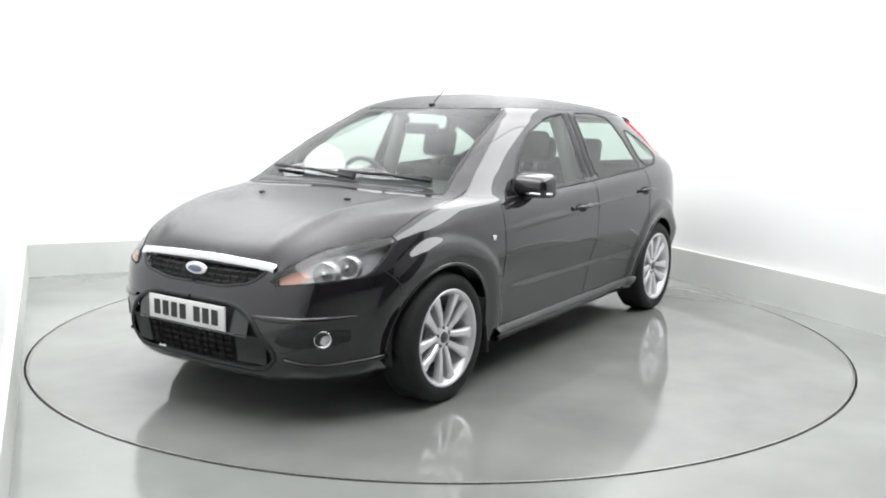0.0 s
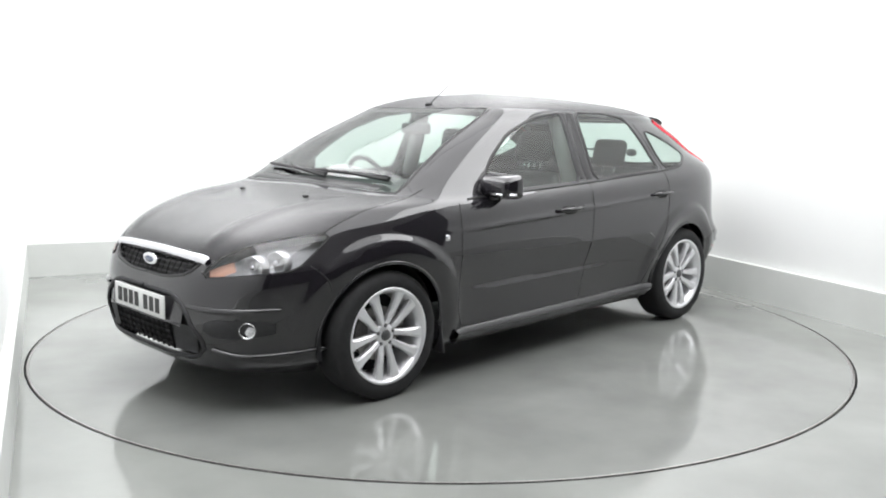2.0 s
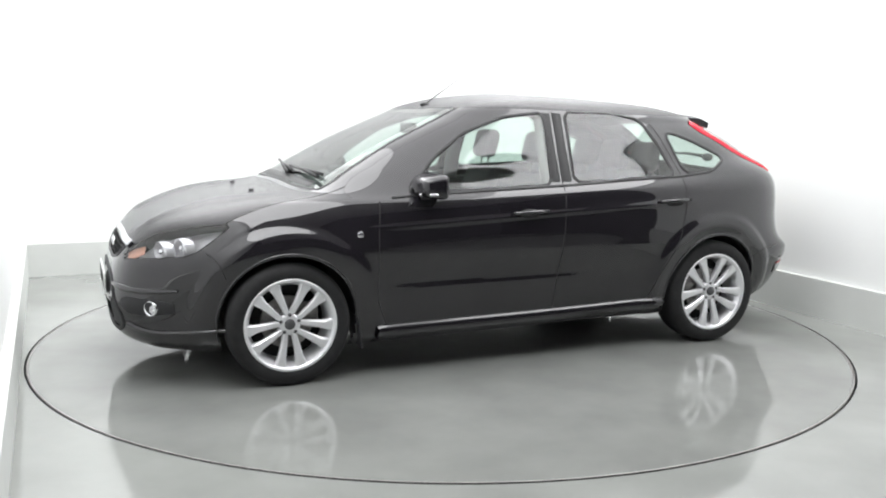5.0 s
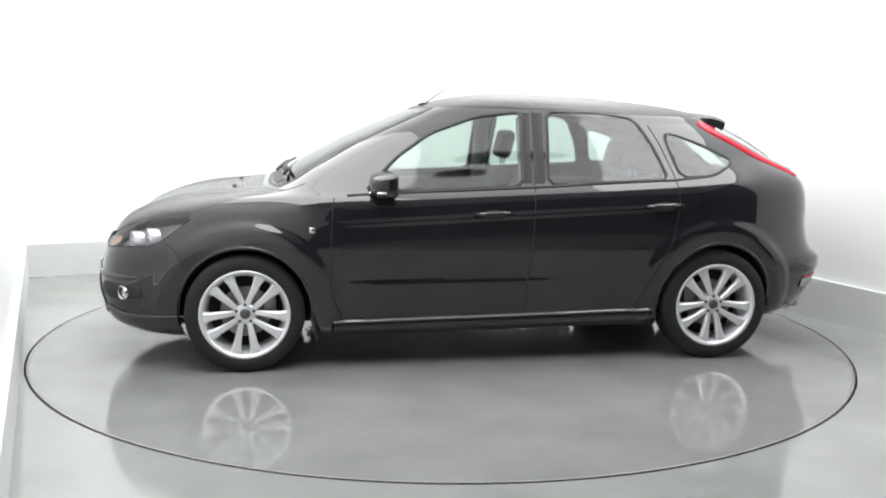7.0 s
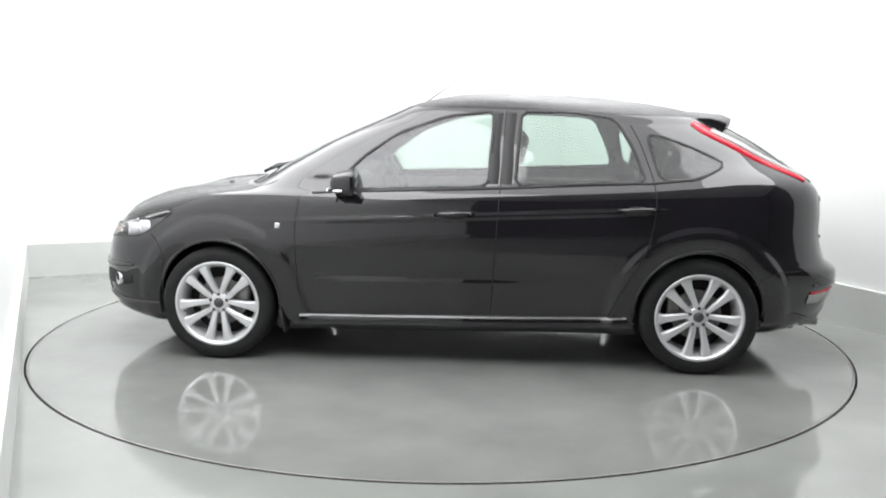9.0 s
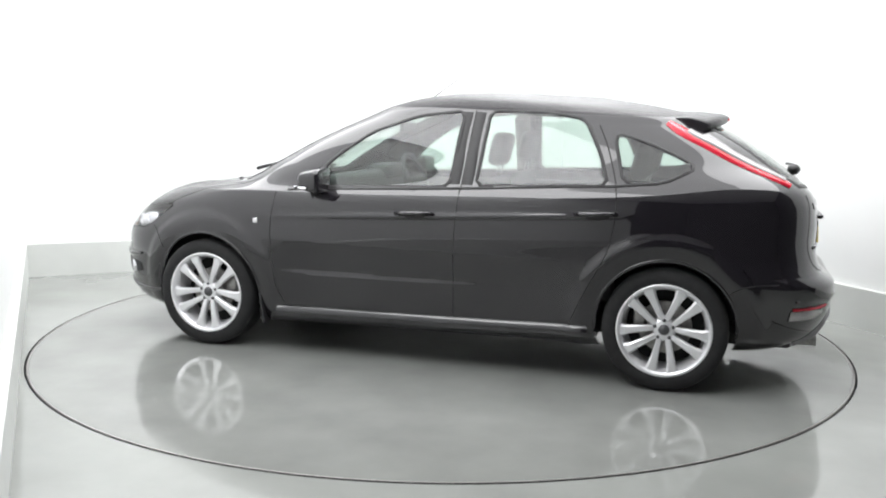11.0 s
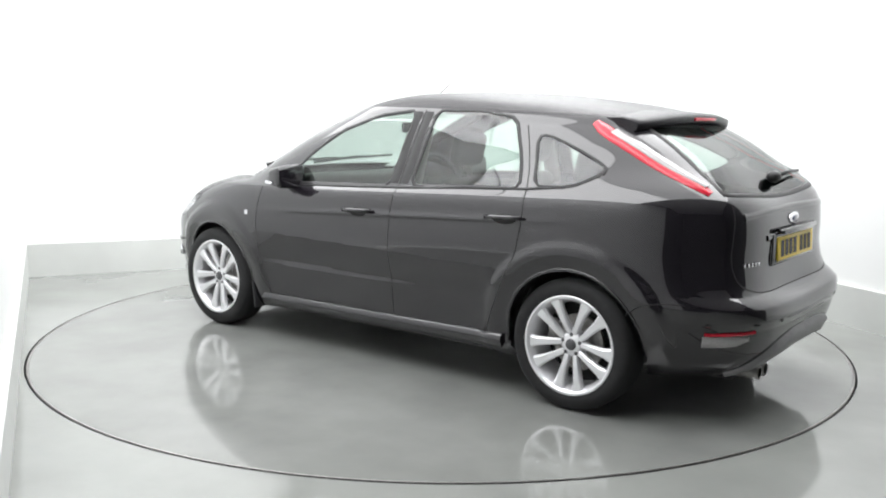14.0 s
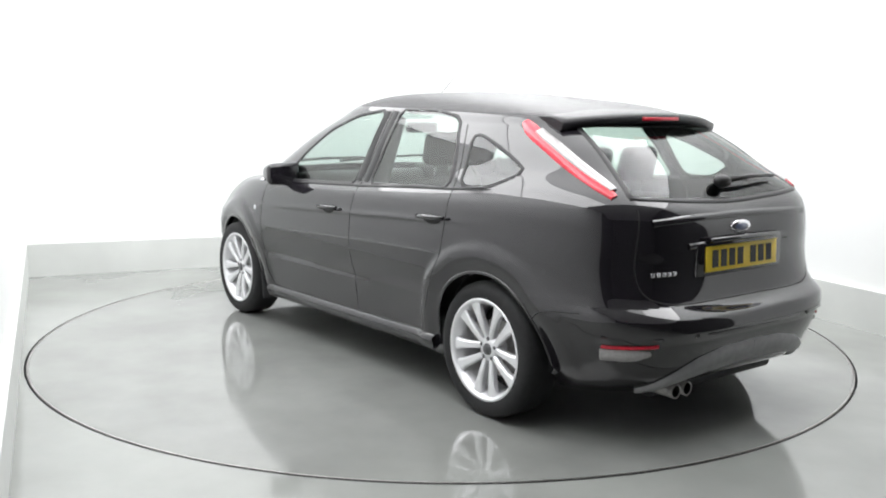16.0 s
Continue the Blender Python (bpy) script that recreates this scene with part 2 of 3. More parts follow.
hoop(2.040, 0.190, 0.800, 0.800, -1.980, 0.240, 0.170, 0.200, 3.900, 4.400)
hoop(2.120, 0.230, 0.850, 0.850, -2.070, 0.290, 0.235, 0.265, 3.900, 4.400)
hoop(2.165, 0.380, 0.880, 0.880, -2.120, 0.420, 0.390, 0.410, 3.900, 4.972)
hoop(2.143, 0.521, 0.902, 0.906, -2.115, 0.535, 0.533, 0.557, 4.070, 5.349)
hoop(2.115, 0.616, 0.913, 0.910, -2.067, 0.585, 0.647, 0.673, 4.133, 5.148)
hoop(2.075, 0.695, 0.913, 0.913, -2.042, 0.699, 0.734, 0.773, 3.763, 5.127)
hoop(1.970, 0.795, 0.901, 0.907, -2.042, 0.828, 0.840, 0.871, 3.534, 5.077)
hoop(1.695, 0.910, 0.878, 0.890, -2.028, 0.936, 0.914, 0.971, 4.223, 5.076)
hoop(1.237, 0.985, 0.841, 0.840, -1.975, 1.014, 0.971, 1.050, 6.525, 5.141)
hoop(1.002, 1.100, 0.793, 0.777, -1.855, 1.120, 1.091, 1.143, 6.465, 4.292)
hoop(0.757, 1.226, 0.740, 0.720, -1.700, 1.227, 1.223, 1.246, 6.306, 4.218)
hoop(0.471, 1.354, 0.684, 0.662, -1.528, 1.328, 1.346, 1.331, 6.114, 4.322)
hoop(0.273, 1.428, 0.622, 0.606, -1.414, 1.379, 1.433, 1.394, 5.629, 4.221)
hoop(0.077, 1.475, 0.457, 0.442, -1.196, 1.427, 1.488, 1.450, 3.740, 3.604)
hoop(-0.092, 1.505, 0.000, 0.000, -0.940, 1.467, 1.510, 1.491, 2.513, 2.478)
H = np.array(HOOPS)
NV = len(HOOPS) - 1


def spec_at(v):
    """Hoop values at v, by a smooth curve through the hoops."""
    v = np.clip(np.asarray(v, float), 0, NV)
    i = np.clip(np.floor(v).astype(int), 0, NV - 1)
    f = (v - i)[..., None]
    p0, p1, p2, p3 = H[np.maximum(i - 1, 0)], H[i], H[i + 1], H[np.minimum(i + 2, NV)]
    m1, m2 = (p2 - p0) / 2, (p3 - p1) / 2
    f2, f3 = f * f, f * f * f
    return (2 * f3 - 3 * f2 + 1) * p1 + (f3 - 2 * f2 + f) * m1 + (-2 * f3 + 3 * f2) * p2 + (f3 - f2) * m2


def surf(u, v):
    """Point of the left half of the car's skin: u 0 nose to 1 tail, v 0 sill to NV roof."""
    u, v = np.broadcast_arrays(np.clip(np.asarray(u, float), 0, 1), np.asarray(v, float))
    s = spec_at(v)
    xf, zf, wf, wr, xr, zr, za, zb, nf, nr = [s[..., k] for k in range(10)]
    ph = u * np.pi
    c, sn = np.cos(ph), np.abs(np.sin(ph))
    xc = (xf + xr) / 2
    k = 0.5 - 0.5 * np.cos(ph)
    n = nf + (nr - nf) * np.clip((k - 0.35) / 0.3, 0, 1)
    rho = (np.abs(c) ** n + sn ** n) ** (1 / n)
    x = xc + np.where(c >= 0, xf - xc, xc - xr) * c / rho
    y = (wf + (wr - wf) * k) * sn / rho
    # height along the hoop, by a smooth curve through four heights
    t0, t1 = 0.295, 0.705
    da, db = (zb - zf) / t1, (zr - za) / t1

    def ease(f, h, p1, p2, m1, m2):
        f2, f3 = f * f, f * f * f
        return (2 * f3 - 3 * f2 + 1) * p1 + (f3 - 2 * f2 + f) * h * m1 + (-2 * f3 + 3 * f2) * p2 + (f3 - f2) * h * m2

    z = np.where(u < t0, ease(u / t0, t0, zf, za, 0, da),
                 np.where(u < t1, ease((u - t0) / (t1 - t0), t1 - t0, za, zb, da, db),
                          ease((u - t1) / (1 - t1), 1 - t1, zb, zr, db, 0)))
    # rear bumper shelf
    tail = np.clip((-1.52 - x) / 0.3, 0, 1)
    x = x - 0.030 * tail * np.clip((0.605 - z) / 0.05, 0, 1) + 0.016 * tail * np.clip((0.495 - z) / 0.04, 0, 1)
    # shoulder crease, hollow over the sill, flares round the wheels
    side = np.clip((y - 0.5) / 0.3, 0, 1)
    mid = np.exp(-((x + 0.02) / 0.88) ** 6)
    swage = 0.652 + 0.012 * x
    y = y - side * 0.034 * np.clip((swage - z) / 0.15, 0, 1) * mid
    y = y + side * 0.009 * np.clip((0.492 - z) / 0.022, 0, 1) * np.clip((0.9 - x) / 0.2, 0, 1) * np.clip((x + 0.55) / 0.5, 0, 1) * mid
    line = 0.835 - 0.047 * x
    y = y + side * 0.006 * np.exp(-((z - line) / 0.016) ** 2) * np.exp(-((x + 0.15) / 1.05) ** 6)
    ridge = np.exp(-((y - 0.40 - 0.16 * (1.95 - x)) / 0.045) ** 2) * np.clip((v - 5.2) / 0.8, 0, 1) * np.clip((8.0 - v) / 0.6, 0, 1)
    z = z + 0.013 * ridge * np.clip((x - 0.9) / 0.3, 0, 1)
    for wx, flare in ((1.32, 0.012), (-1.32, 0.016)):
        d = np.hypot(x - wx, z - 0.31)
        a, b = np.clip((0.515 - d) / 0.055, 0, 1), np.clip((0.440 - d) / 0.085, 0, 1)
        y = y + side * (flare * a * a * (3 - 2 * a) - 1.1 * flare * b * b * (3 - 2 * b)) * np.clip((0.95 - z) / 0.2, 0, 1)
    return np.stack([x, y, z], -1)


NR = 16
US = np.concatenate([np.linspace(0, 0.25, 70)[:-1], np.linspace(0.25, 0.75, 221)[:-1], np.linspace(0.75, 1.0, 70)])
VS = np.linspace(0, NV, NV * NR + 1)
GU, GV = np.meshgrid(US, VS)
GP = surf(GU, GV)


def normal_at(u, v):
    e = 1e-4
    du = surf(np.clip(u + e, 0, 1), v) - surf(np.clip(u - e, 0, 1), v)
    dv = surf(u, np.clip(v + e, 0, NV)) - surf(u, np.clip(v - e, 0, NV))
    n = np.cross(du, dv)
    n = n / np.maximum(np.linalg.norm(n, axis=-1, keepdims=True), 1e-12)
    return n


AXES = {"side": (0, 2), "front": (1, 2), "rear": (1, 2), "top": (0, 1)}
SPAN = {"side": (0.13, 0.90, 0, NV), "front": (0.0, 0.42, 0, 8.4), "rear": (0.6, 1.0, 0, NV), "screen": (0.0, 0.42, 7.5, NV),
        "top": (0.0, 1.0, 5, NV)}


def find(view, pts):
    """Where points given in one view (side: x, z; front, rear: y, z; top: x, y) lie on the skin."""
    if view == "uv":
        p = np.asarray(pts, float)
        return p[:, 0], p[:, 1]
    ax = AXES.get(view, (1, 2))
    u0, u1, v0, v1 = SPAN[view]
    ok = (GU >= u0) & (GU <= u1) & (GV >= v0) & (GV <= v1)
    gp, gu, gv = GP[ok][:, ax], GU[ok], GV[ok]
    pts = np.asarray(pts, float)
    u, v = np.empty(len(pts)), np.empty(len(pts))
    for k, p in enumerate(pts):
        j = np.argmin(((gp - p) ** 2).sum(1))
        u[k], v[k] = gu[j], gv[j]
    for _ in range(6):
        e = 1e-4
        s = surf(u, v)[:, ax]
        a = (surf(u + e, v)[:, ax] - s) / e
        b = (surf(u, v + e)[:, ax] - s) / e
        r = pts - s
        det = a[:, 0] * b[:, 1] - a[:, 1] * b[:, 0]
        det = np.where(np.abs(det) < 1e-6, 1e-6, det)
        du = (r[:, 0] * b[:, 1] - r[:, 1] * b[:, 0]) / det
        dv = (a[:, 0] * r[:, 1] - a[:, 1] * r[:, 0]) / det
        u = np.clip(u + np.clip(du, -0.006, 0.006), 0, 1)
        v = np.clip(v + np.clip(dv, -0.12, 0.12), 0, NV)
    return u, v


def rounded(pts, closed=True, step=0.02, soft=2):
    """A polyline, corners softened, cut into short steps."""
    p = [np.array(q, float) for q in pts]
    for _ in range(soft):
        out = [] if closed else [p[0]]
        for i in range(len(p) if closed else len(p) - 1):
            a, b = p[i], p[(i + 1) % len(p)]
            cut = min(0.25, 0.03 / max(np.linalg.norm(b - a), 1e-6))
            out += [a + (b - a) * cut, b - (b - a) * cut]
        p = out if closed else out + [p[-1]]
    q = []
    for i in range(len(p) if closed else len(p) - 1):
        a, b = p[i], p[(i + 1) % len(p)]
        n = max(1, int(np.linalg.norm(b - a) / step))
        q += [a + (b - a) * k / n for k in range(n)]
    return np.array(q if closed else q + [p[-1]])


def inside(poly, x, y):
    r = np.zeros(x.shape, bool)
    j = len(poly) - 1
    for i in range(len(poly)):
        (xi, yi), (xj, yj) = poly[i], poly[j]
        c = ((yi > y) != (yj > y)) & (x < (xj - xi) * (y - yi) / (yj - yi + 1e-12) + xi)
        r ^= c
        j = i
    return r


def flip(verts, faces):
    return [(x, -y, z) for x, y, z in verts], [tuple(f[::-1]) for f in faces]


def ribbon(view, pts, width, rise, closed=False, lift=0.0, taper=None):
    """A flat bar lying on the skin along a line. Returns verts, faces of the left side."""
    u, v = find(view, pts)
    p, n = surf(u, v), normal_at(u, v)
    m = len(p)
    t = np.roll(p, -1, 0) - np.roll(p, 1, 0) if closed else np.gradient(p, axis=0)
    w = np.cross(n, t)
    w /= np.maximum(np.linalg.norm(w, axis=1, keepdims=True), 1e-9)
    h = width / 2
    if taper:
        h = h * np.interp(np.linspace(0, 1, m), np.linspace(0, 1, len(taper)), taper)[:, None]
    rows = [p + w * h - n * 0.004, p + w * h * 0.8 + n * (rise + lift), p - w * h * 0.8 + n * (rise + lift), p - w * h - n * 0.004]
    vs = [tuple(r[i]) for i in range(m) for r in rows]
    fs = []
    for i in range(m if closed else m - 1):
        j = (i + 1) % m
        for k in range(3):
            fs.append((i * 4 + k, j * 4 + k, j * 4 + k + 1, i * 4 + k + 1))
    return vs, fs


# windows and lamps as outlines in one view
FRONT_GLASS = rounded([(0.69, 0.962), (0.51, 1.145), (0.32, 1.275), (0.06, 1.365), (-0.205, 1.396), (-0.172, 0.994)], soft=1)
REAR_GLASS = rounded([(-0.318, 1.005), (-0.345, 1.398), (-0.65, 1.396), (-0.86, 1.362), (-0.955, 1.19), (-1.01, 1.03)], soft=1)
QUARTER_GLASS = rounded([(-1.085, 1.045), (-1.02, 1.275), (-1.07, 1.283), (-1.20, 1.240), (-1.34, 1.182), (-1.44, 1.128), (-1.28, 1.05)], soft=1)
SCREEN_U, REAR_U = US[62], 1 - US[56]
SCREEN_EDGE = [(u, 8.125) for u in np.linspace(0, SCREEN_U, 20)] + [(SCREEN_U, v) for v in np.linspace(8.25, 11.625, 30)] + \
    [(u, 11.75) for u in np.linspace(SCREEN_U, 0, 20)]
REAR_EDGE = [(u, 8.0) for u in np.linspace(1, REAR_U, 20)] + [(REAR_U, v) for v in np.linspace(8.1, 11.0, 26)] + \
    [(u, 11.125) for u in np.linspace(REAR_U, 1, 20)]
HEADLIGHT = rounded([(2.090, 0.630), (2.03, 0.645), (1.913, 0.660), (1.785, 0.672), (1.665, 0.755), (1.580, 0.826), (1.749, 0.813), (1.915, 0.776), (2.03, 0.706)], soft=1)
GRILLE = rounded([(-0.43, 0.70), (0.43, 0.70), (0.36, 0.635), (0.18, 0.605), (-0.18, 0.605), (-0.36, 0.635)], soft=1)
INTAKE = rounded([(-0.28, 0.540), (0.28, 0.540), (0.388, 0.488), (0.50, 0.325), (0.43, 0.258), (-0.43, 0.258), (-0.50, 0.325), (-0.388, 0.488)], soft=1)


def snap(view, poly):
    """Bring skin points close to an outline onto it, so that openings have clean edges."""
    global GP
    ax = AXES.get(view, (1, 2))
    u0, u1, v0, v1 = SPAN[view]
    ok = (GU >= u0) & (GU <= u1) & (GV >= v0) & (GV <= v1)
    ii = np.argwhere(ok)
    q = GP[ok][:, ax]
    a, b = poly, np.roll(poly, -1, 0)
    lo, hi = poly.min(0) - 0.02, poly.max(0) + 0.02
    near = ((q > lo) & (q < hi)).all(1)
    ii, q = ii[near], q[near]
    best, foot = np.full(len(q), 9.0), q.copy()
    for s, e in zip(a, b):
        d = e - s
        k = np.clip(((q - s) @ d) / max(d @ d, 1e-12), 0, 1)
        f = s + k[:, None] * d
        r = np.linalg.norm(q - f, axis=1)
        w = r < best
        best[w], foot[w] = r[w], f[w]
    pick = best < 0.0075
    for (r, c), f in zip(ii[pick], foot[pick]):
        GP[r, c, ax[0]], GP[r, c, ax[1]] = f


for view_, poly_ in (("side", FRONT_GLASS), ("side", REAR_GLASS), ("side", QUARTER_GLASS), ("side", HEADLIGHT), ("front", GRILLE), ("front", INTAKE)):
    snap(view_, poly_)

FC = (GP[:-1, :-1] + GP[1:, :-1] + GP[:-1, 1:] + GP[1:, 1:]) / 4
FU, FV = (GU[:-1, :-1] + GU[1:, 1:]) / 2, (GV[:-1, :-1] + GV[1:, 1:]) / 2
FX, FY, FZ = FC[..., 0], FC[..., 1], FC[..., 2]
GN = normal_at(np.clip(GU, 0.002, 0.998), np.clip(GV, 0.02, NV - 0.05))
REG = np.full(FX.shape, "body_shell", dtype=object)
SIDE = (FU > 0.12) & (FU < 0.9)
REG[(FV > 11.75)] = "roof"
REG[(FV > 5.0) & (FV < 8.0) & (FX > 0.95) & (FY < 0.745)] = "bonnet"
REG[(FV < 5.0) & (FX > 1.62)] = "front_bumper"
REG[(FZ < 0.57) & (FX < -1.56)] = "rear_bumper"
REG[(FZ >= 0.57) & (FV < 11.75) & (FX < -1.3) & (FY < 0.63) & (FU > 0.7)] = "tailgate"
DOOR = SIDE & (FZ > 0.27) & (FV < 11.75) & (FY > 0.4)
REG[DOOR & (FX < 0.87) & (FX > -0.23)] = "front_door"
REG[DOOR & (FX <= -0.23) & (FX > -1.06)] = "rear_door"
REG[SIDE & (FV > 8) & inside(FRONT_GLASS, FX, FZ)] = "front_glass"
REG[SIDE & (FV > 8) & inside(REAR_GLASS, FX, FZ)] = "rear_glass"
REG[SIDE & (FV > 8) & inside(QUARTER_GLASS, FX, FZ)] = "quarter_glass"
REG[(FU < SCREEN_U) & (FV > 8.125) & (FV < 11.75)] = "windscreen"
REG[(FU > REAR_U) & (FV > 8.0) & (FV < 11.125)] = "rear_screen"
REG[(FU > 0.12) & (FU < 0.42) & (FV < 8) & inside(HEADLIGHT, FX, FZ)] = "headlight"
REG[(FU < 0.3) & (FV < 7) & inside(GRILLE, FY, FZ)] = "grille"
REG[(FU < 0.3) & (FV < 7) & inside(INTAKE, FY, FZ)] = "intake"
for wx_ in (1.32, -1.32):
    REG[(np.hypot(FX - wx_, FZ - 0.322) < 0.350) & (FY > 0.45)] = "none"


def region(name, side=0, sink=0.0):
    """Verts, faces and normals of a region; side 1 left, -1 right, 0 both."""
    rr, cc = np.nonzero(REG == name)
    vs, fs, ns = [], [], []
    for sg in ((1, -1) if side == 0 else (side,)):
        ids = {}
        for r, c in zip(rr, cc):
            f = []
            for a, b in ((r, c), (r + 1, c), (r + 1, c + 1), (r, c + 1)):
                if (a, b) not in ids:
                    ids[(a, b)] = len(vs)
                    p, n = GP[a, b] - GN[a, b] * sink, GN[a, b]
                    vs.append((p[0], p[1] * sg, p[2]))
                    ns.append((n[0], n[1] * sg, n[2]))
                f.append(ids[(a, b)])
            fs.append(tuple(f) if sg > 0 else tuple(f[::-1]))
    return vs, fs, ns


def skin(name, reg, material, parent, side=0, sink=0.0, label=""):
    vs, fs, ns = region(reg, side, sink)
    me = mesh_of(name, vs, fs, material)
    if fs:
        p = me.polygons[len(fs) // 3]
        if p.normal.dot(Vector(ns[p.vertices[0]])) < 0:
            me.flip_normals()
    me.normals_split_custom_set_from_vertices(ns)
    return part(name, me, material, parent, label)


def strip(name, view, pts, width, rise, material, parent, closed=False, side=1, lift=0.0, label="", taper=None):
    vs, fs = ribbon(view, pts, width, rise, closed, lift, taper)
    if side < 0:
        vs, fs = flip(vs, fs)
    me = mesh_of(name, vs, fs, material)
    bm = bmesh.new()
    bm.from_mesh(me)
    bmesh.ops.recalc_face_normals(bm, faces=bm.faces[:])
    bm.to_mesh(me)
    bm.free()
    return part(name, me, material, parent, label)


def on_skin(view, p, out=0.0):
    u, v = find(view, [p])
    return Vector((surf(u, v) + normal_at(u, v) * out)[0])


def wheel(parent, x, side):
    """A ten-spoke alloy wheel with its tyre; built facing +y."""
    e = new("wheel")
    e.parent = parent
    e.matrix_basis = pose(x, side * 0.775, 0.315, 0, 0, 0 if side > 0 else 180)
    e["label"] = "silver ten-spoke alloy wheel with a low black tyre"
    vs, fs = lathe([(0.226, -0.095), (0.262, -0.103), (0.296, -0.098), (0.311, -0.082), (0.315, -0.05), (0.315, 0.05),
                    (0.311, 0.078), (0.298, 0.094), (0.275, 0.101), (0.250, 0.099), (0.229, 0.090)], 72)
    part("tyre", mesh_of("tyre", vs, fs, RUBBER), RUBBER, e)
    vs, fs = lathe([(0.205, -0.09), (0.195, -0.02), (0.205, 0.06), (0.218, 0.082), (0.227, 0.096), (0.238, 0.097), (0.240, 0.086), (0.230, -0.09)], 72)
    part("rim", mesh_of("rim", vs, fs, ALLOY), ALLOY, e)
    for k in range(5):
        mid = -90 + 72 * k
        for sg in (-1, 1):
            a0, a1 = radians(mid + sg * 24), radians(mid + sg * 14.0)
            p0 = Vector((0.052 * math.cos(a0), 0.062, 0.052 * math.sin(a0)))
            p1 = Vector((0.219 * math.cos(a1), 0.080, 0.219 * math.sin(a1)))
            d = (p1 - p0).normalized()
            w = Vector((0, 1, 0)).cross(d).normalized()
            n = d.cross(w)
            if n.y < 0:
                n = -n
            bm = bmesh.new()
            rings = []
            for f, hw, hd in ((0, 0.014, 0.030), (0.35, 0.0165, 0.026), (0.75, 0.022, 0.024), (1, 0.034, 0.022)):
                c = p0.lerp(p1, f) + n * (0.006 * math.sin(math.pi * f))
                rings.append([bm.verts.new(c + w * a * hw + n * b) for a, b in
                              ((-1, -hd), (-1.0, -0.004), (-0.6, 0.003), (0.6, 0.003), (1.0, -0.004), (1, -hd))])
            for i in range(3):
                for j in range(6):
                    bm.faces.new((rings[i][j], rings[i][(j + 1) % 6], rings[i + 1][(j + 1) % 6], rings[i + 1][j]))
            bm.faces.new(rings[0])
            bm.faces.new(rings[-1][::-1])
            bmesh.ops.recalc_face_normals(bm, faces=bm.faces[:])
            part("spoke", bm, ALLOY, e)
    vs, fs = lathe([(0.0, 0.066), (0.040, 0.066), (0.058, 0.058), (0.062, 0.03), (0.062, -0.02)], 40)
    part("hub", mesh_of("hub", vs, [f[::-1] for f in fs], ALLOY), ALLOY, e)
    vs, fs = lathe([(0.0, 0.075), (0.024, 0.074), (0.028, 0.066)], 24)
    part("centre_cap", mesh_of("centre_cap", vs, [f[::-1] for f in fs], LAMPBOX), LAMPBOX, e, "dark round centre cap")
    for k in range(5):
        a = radians(-54 + 72 * k)
        vs, fs = lathe([(0.0, 0.067), (0.009, 0.067), (0.010, 0.058)], 8, "y", (0.048 * math.cos(a), 0, 0.048 * math.sin(a)))
        part("wheel_nut", mesh_of("wheel_nut", vs, [f[::-1] for f in fs], LAMPBOX), LAMPBOX, e)
    vs, fs = lathe([(0.05, 0.0), (0.135, 0.0), (0.135, -0.02), (0.05, -0.02)], 48)
    part("brake_disc", mesh_of("brake_disc", vs, [f[::-1] for f in fs], STEEL, False), STEEL, e)
    part("brake_caliper", box(0.07, 0.05, 0.13, (-0.125 if x > 0 else 0.125, -0.005, 0.03), 0.012), STEEL, e)
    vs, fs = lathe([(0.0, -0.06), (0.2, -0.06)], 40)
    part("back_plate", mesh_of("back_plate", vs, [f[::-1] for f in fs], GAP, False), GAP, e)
    return e


def seat(parent, x, y, width, high):
    s = new("seat")
    s.parent = parent
    s.matrix_basis = pose(x, y, 0.30)
    s["label"] = "dark cloth car seat"
    part("cushion", box(0.50, width, 0.16, (0.18, 0, 0.13), 0.05, pose(0, 0, 0, 0, -6, 0), 3), CLOTH, s)
    lean = pose(0, 0, 0, 0, -20, 0)
    bm = bmesh.new()
    bmesh.ops.create_cube(bm, size=1.0, matrix=Matrix.Diagonal((0.12, width, high, 1)))
    for v in bm.verts:
        if v.co.z > 0:
            v.co.y *= 0.82
            v.co.x *= 0.75
    bmesh.ops.bevel(bm, geom=bm.edges[:], offset=0.045, segments=4, affect="EDGES", profile=0.5)
    for f in bm.faces:
        f.smooth = True
    bmesh.ops.transform(bm, matrix=Matrix.Translation((-0.17, 0, 0.12 + high / 2)) @ lean, verts=bm.verts)
    part("backrest", bm, CLOTH, s)
    return s


def headrest(parent, x, y, z):
    part("headrest", box(0.09, 0.25, 0.19, (x, y, z), 0.042, pose(0, 0, 0, 0, -14, 0), 4), CLOTH, parent)
    for d in (-0.05, 0.05):
        part("headrest_post", tube([(x - 0.0, y + d, z - 0.07), (x + 0.02, y + d, z - 0.19)], 0.006), CHROME, parent)


def bars(parent, centre, right, up, out, n_left, n_right, height, material):
    """Plain bars in place of the plate's characters."""
    xs = [-0.20 + 0.060 * k for k in range(n_left)] + [0.075 + 0.060 * k for k in range(n_right)]
    m = Matrix((right, up, out)).transposed().to_4x4()
    for q in xs:
        part("character_bar", box(0.042, height, 0.002, (0, 0, 0), 0, None), material, parent).matrix_basis = \
            Matrix.Translation(centre + right * q + out * 0.005) @ m


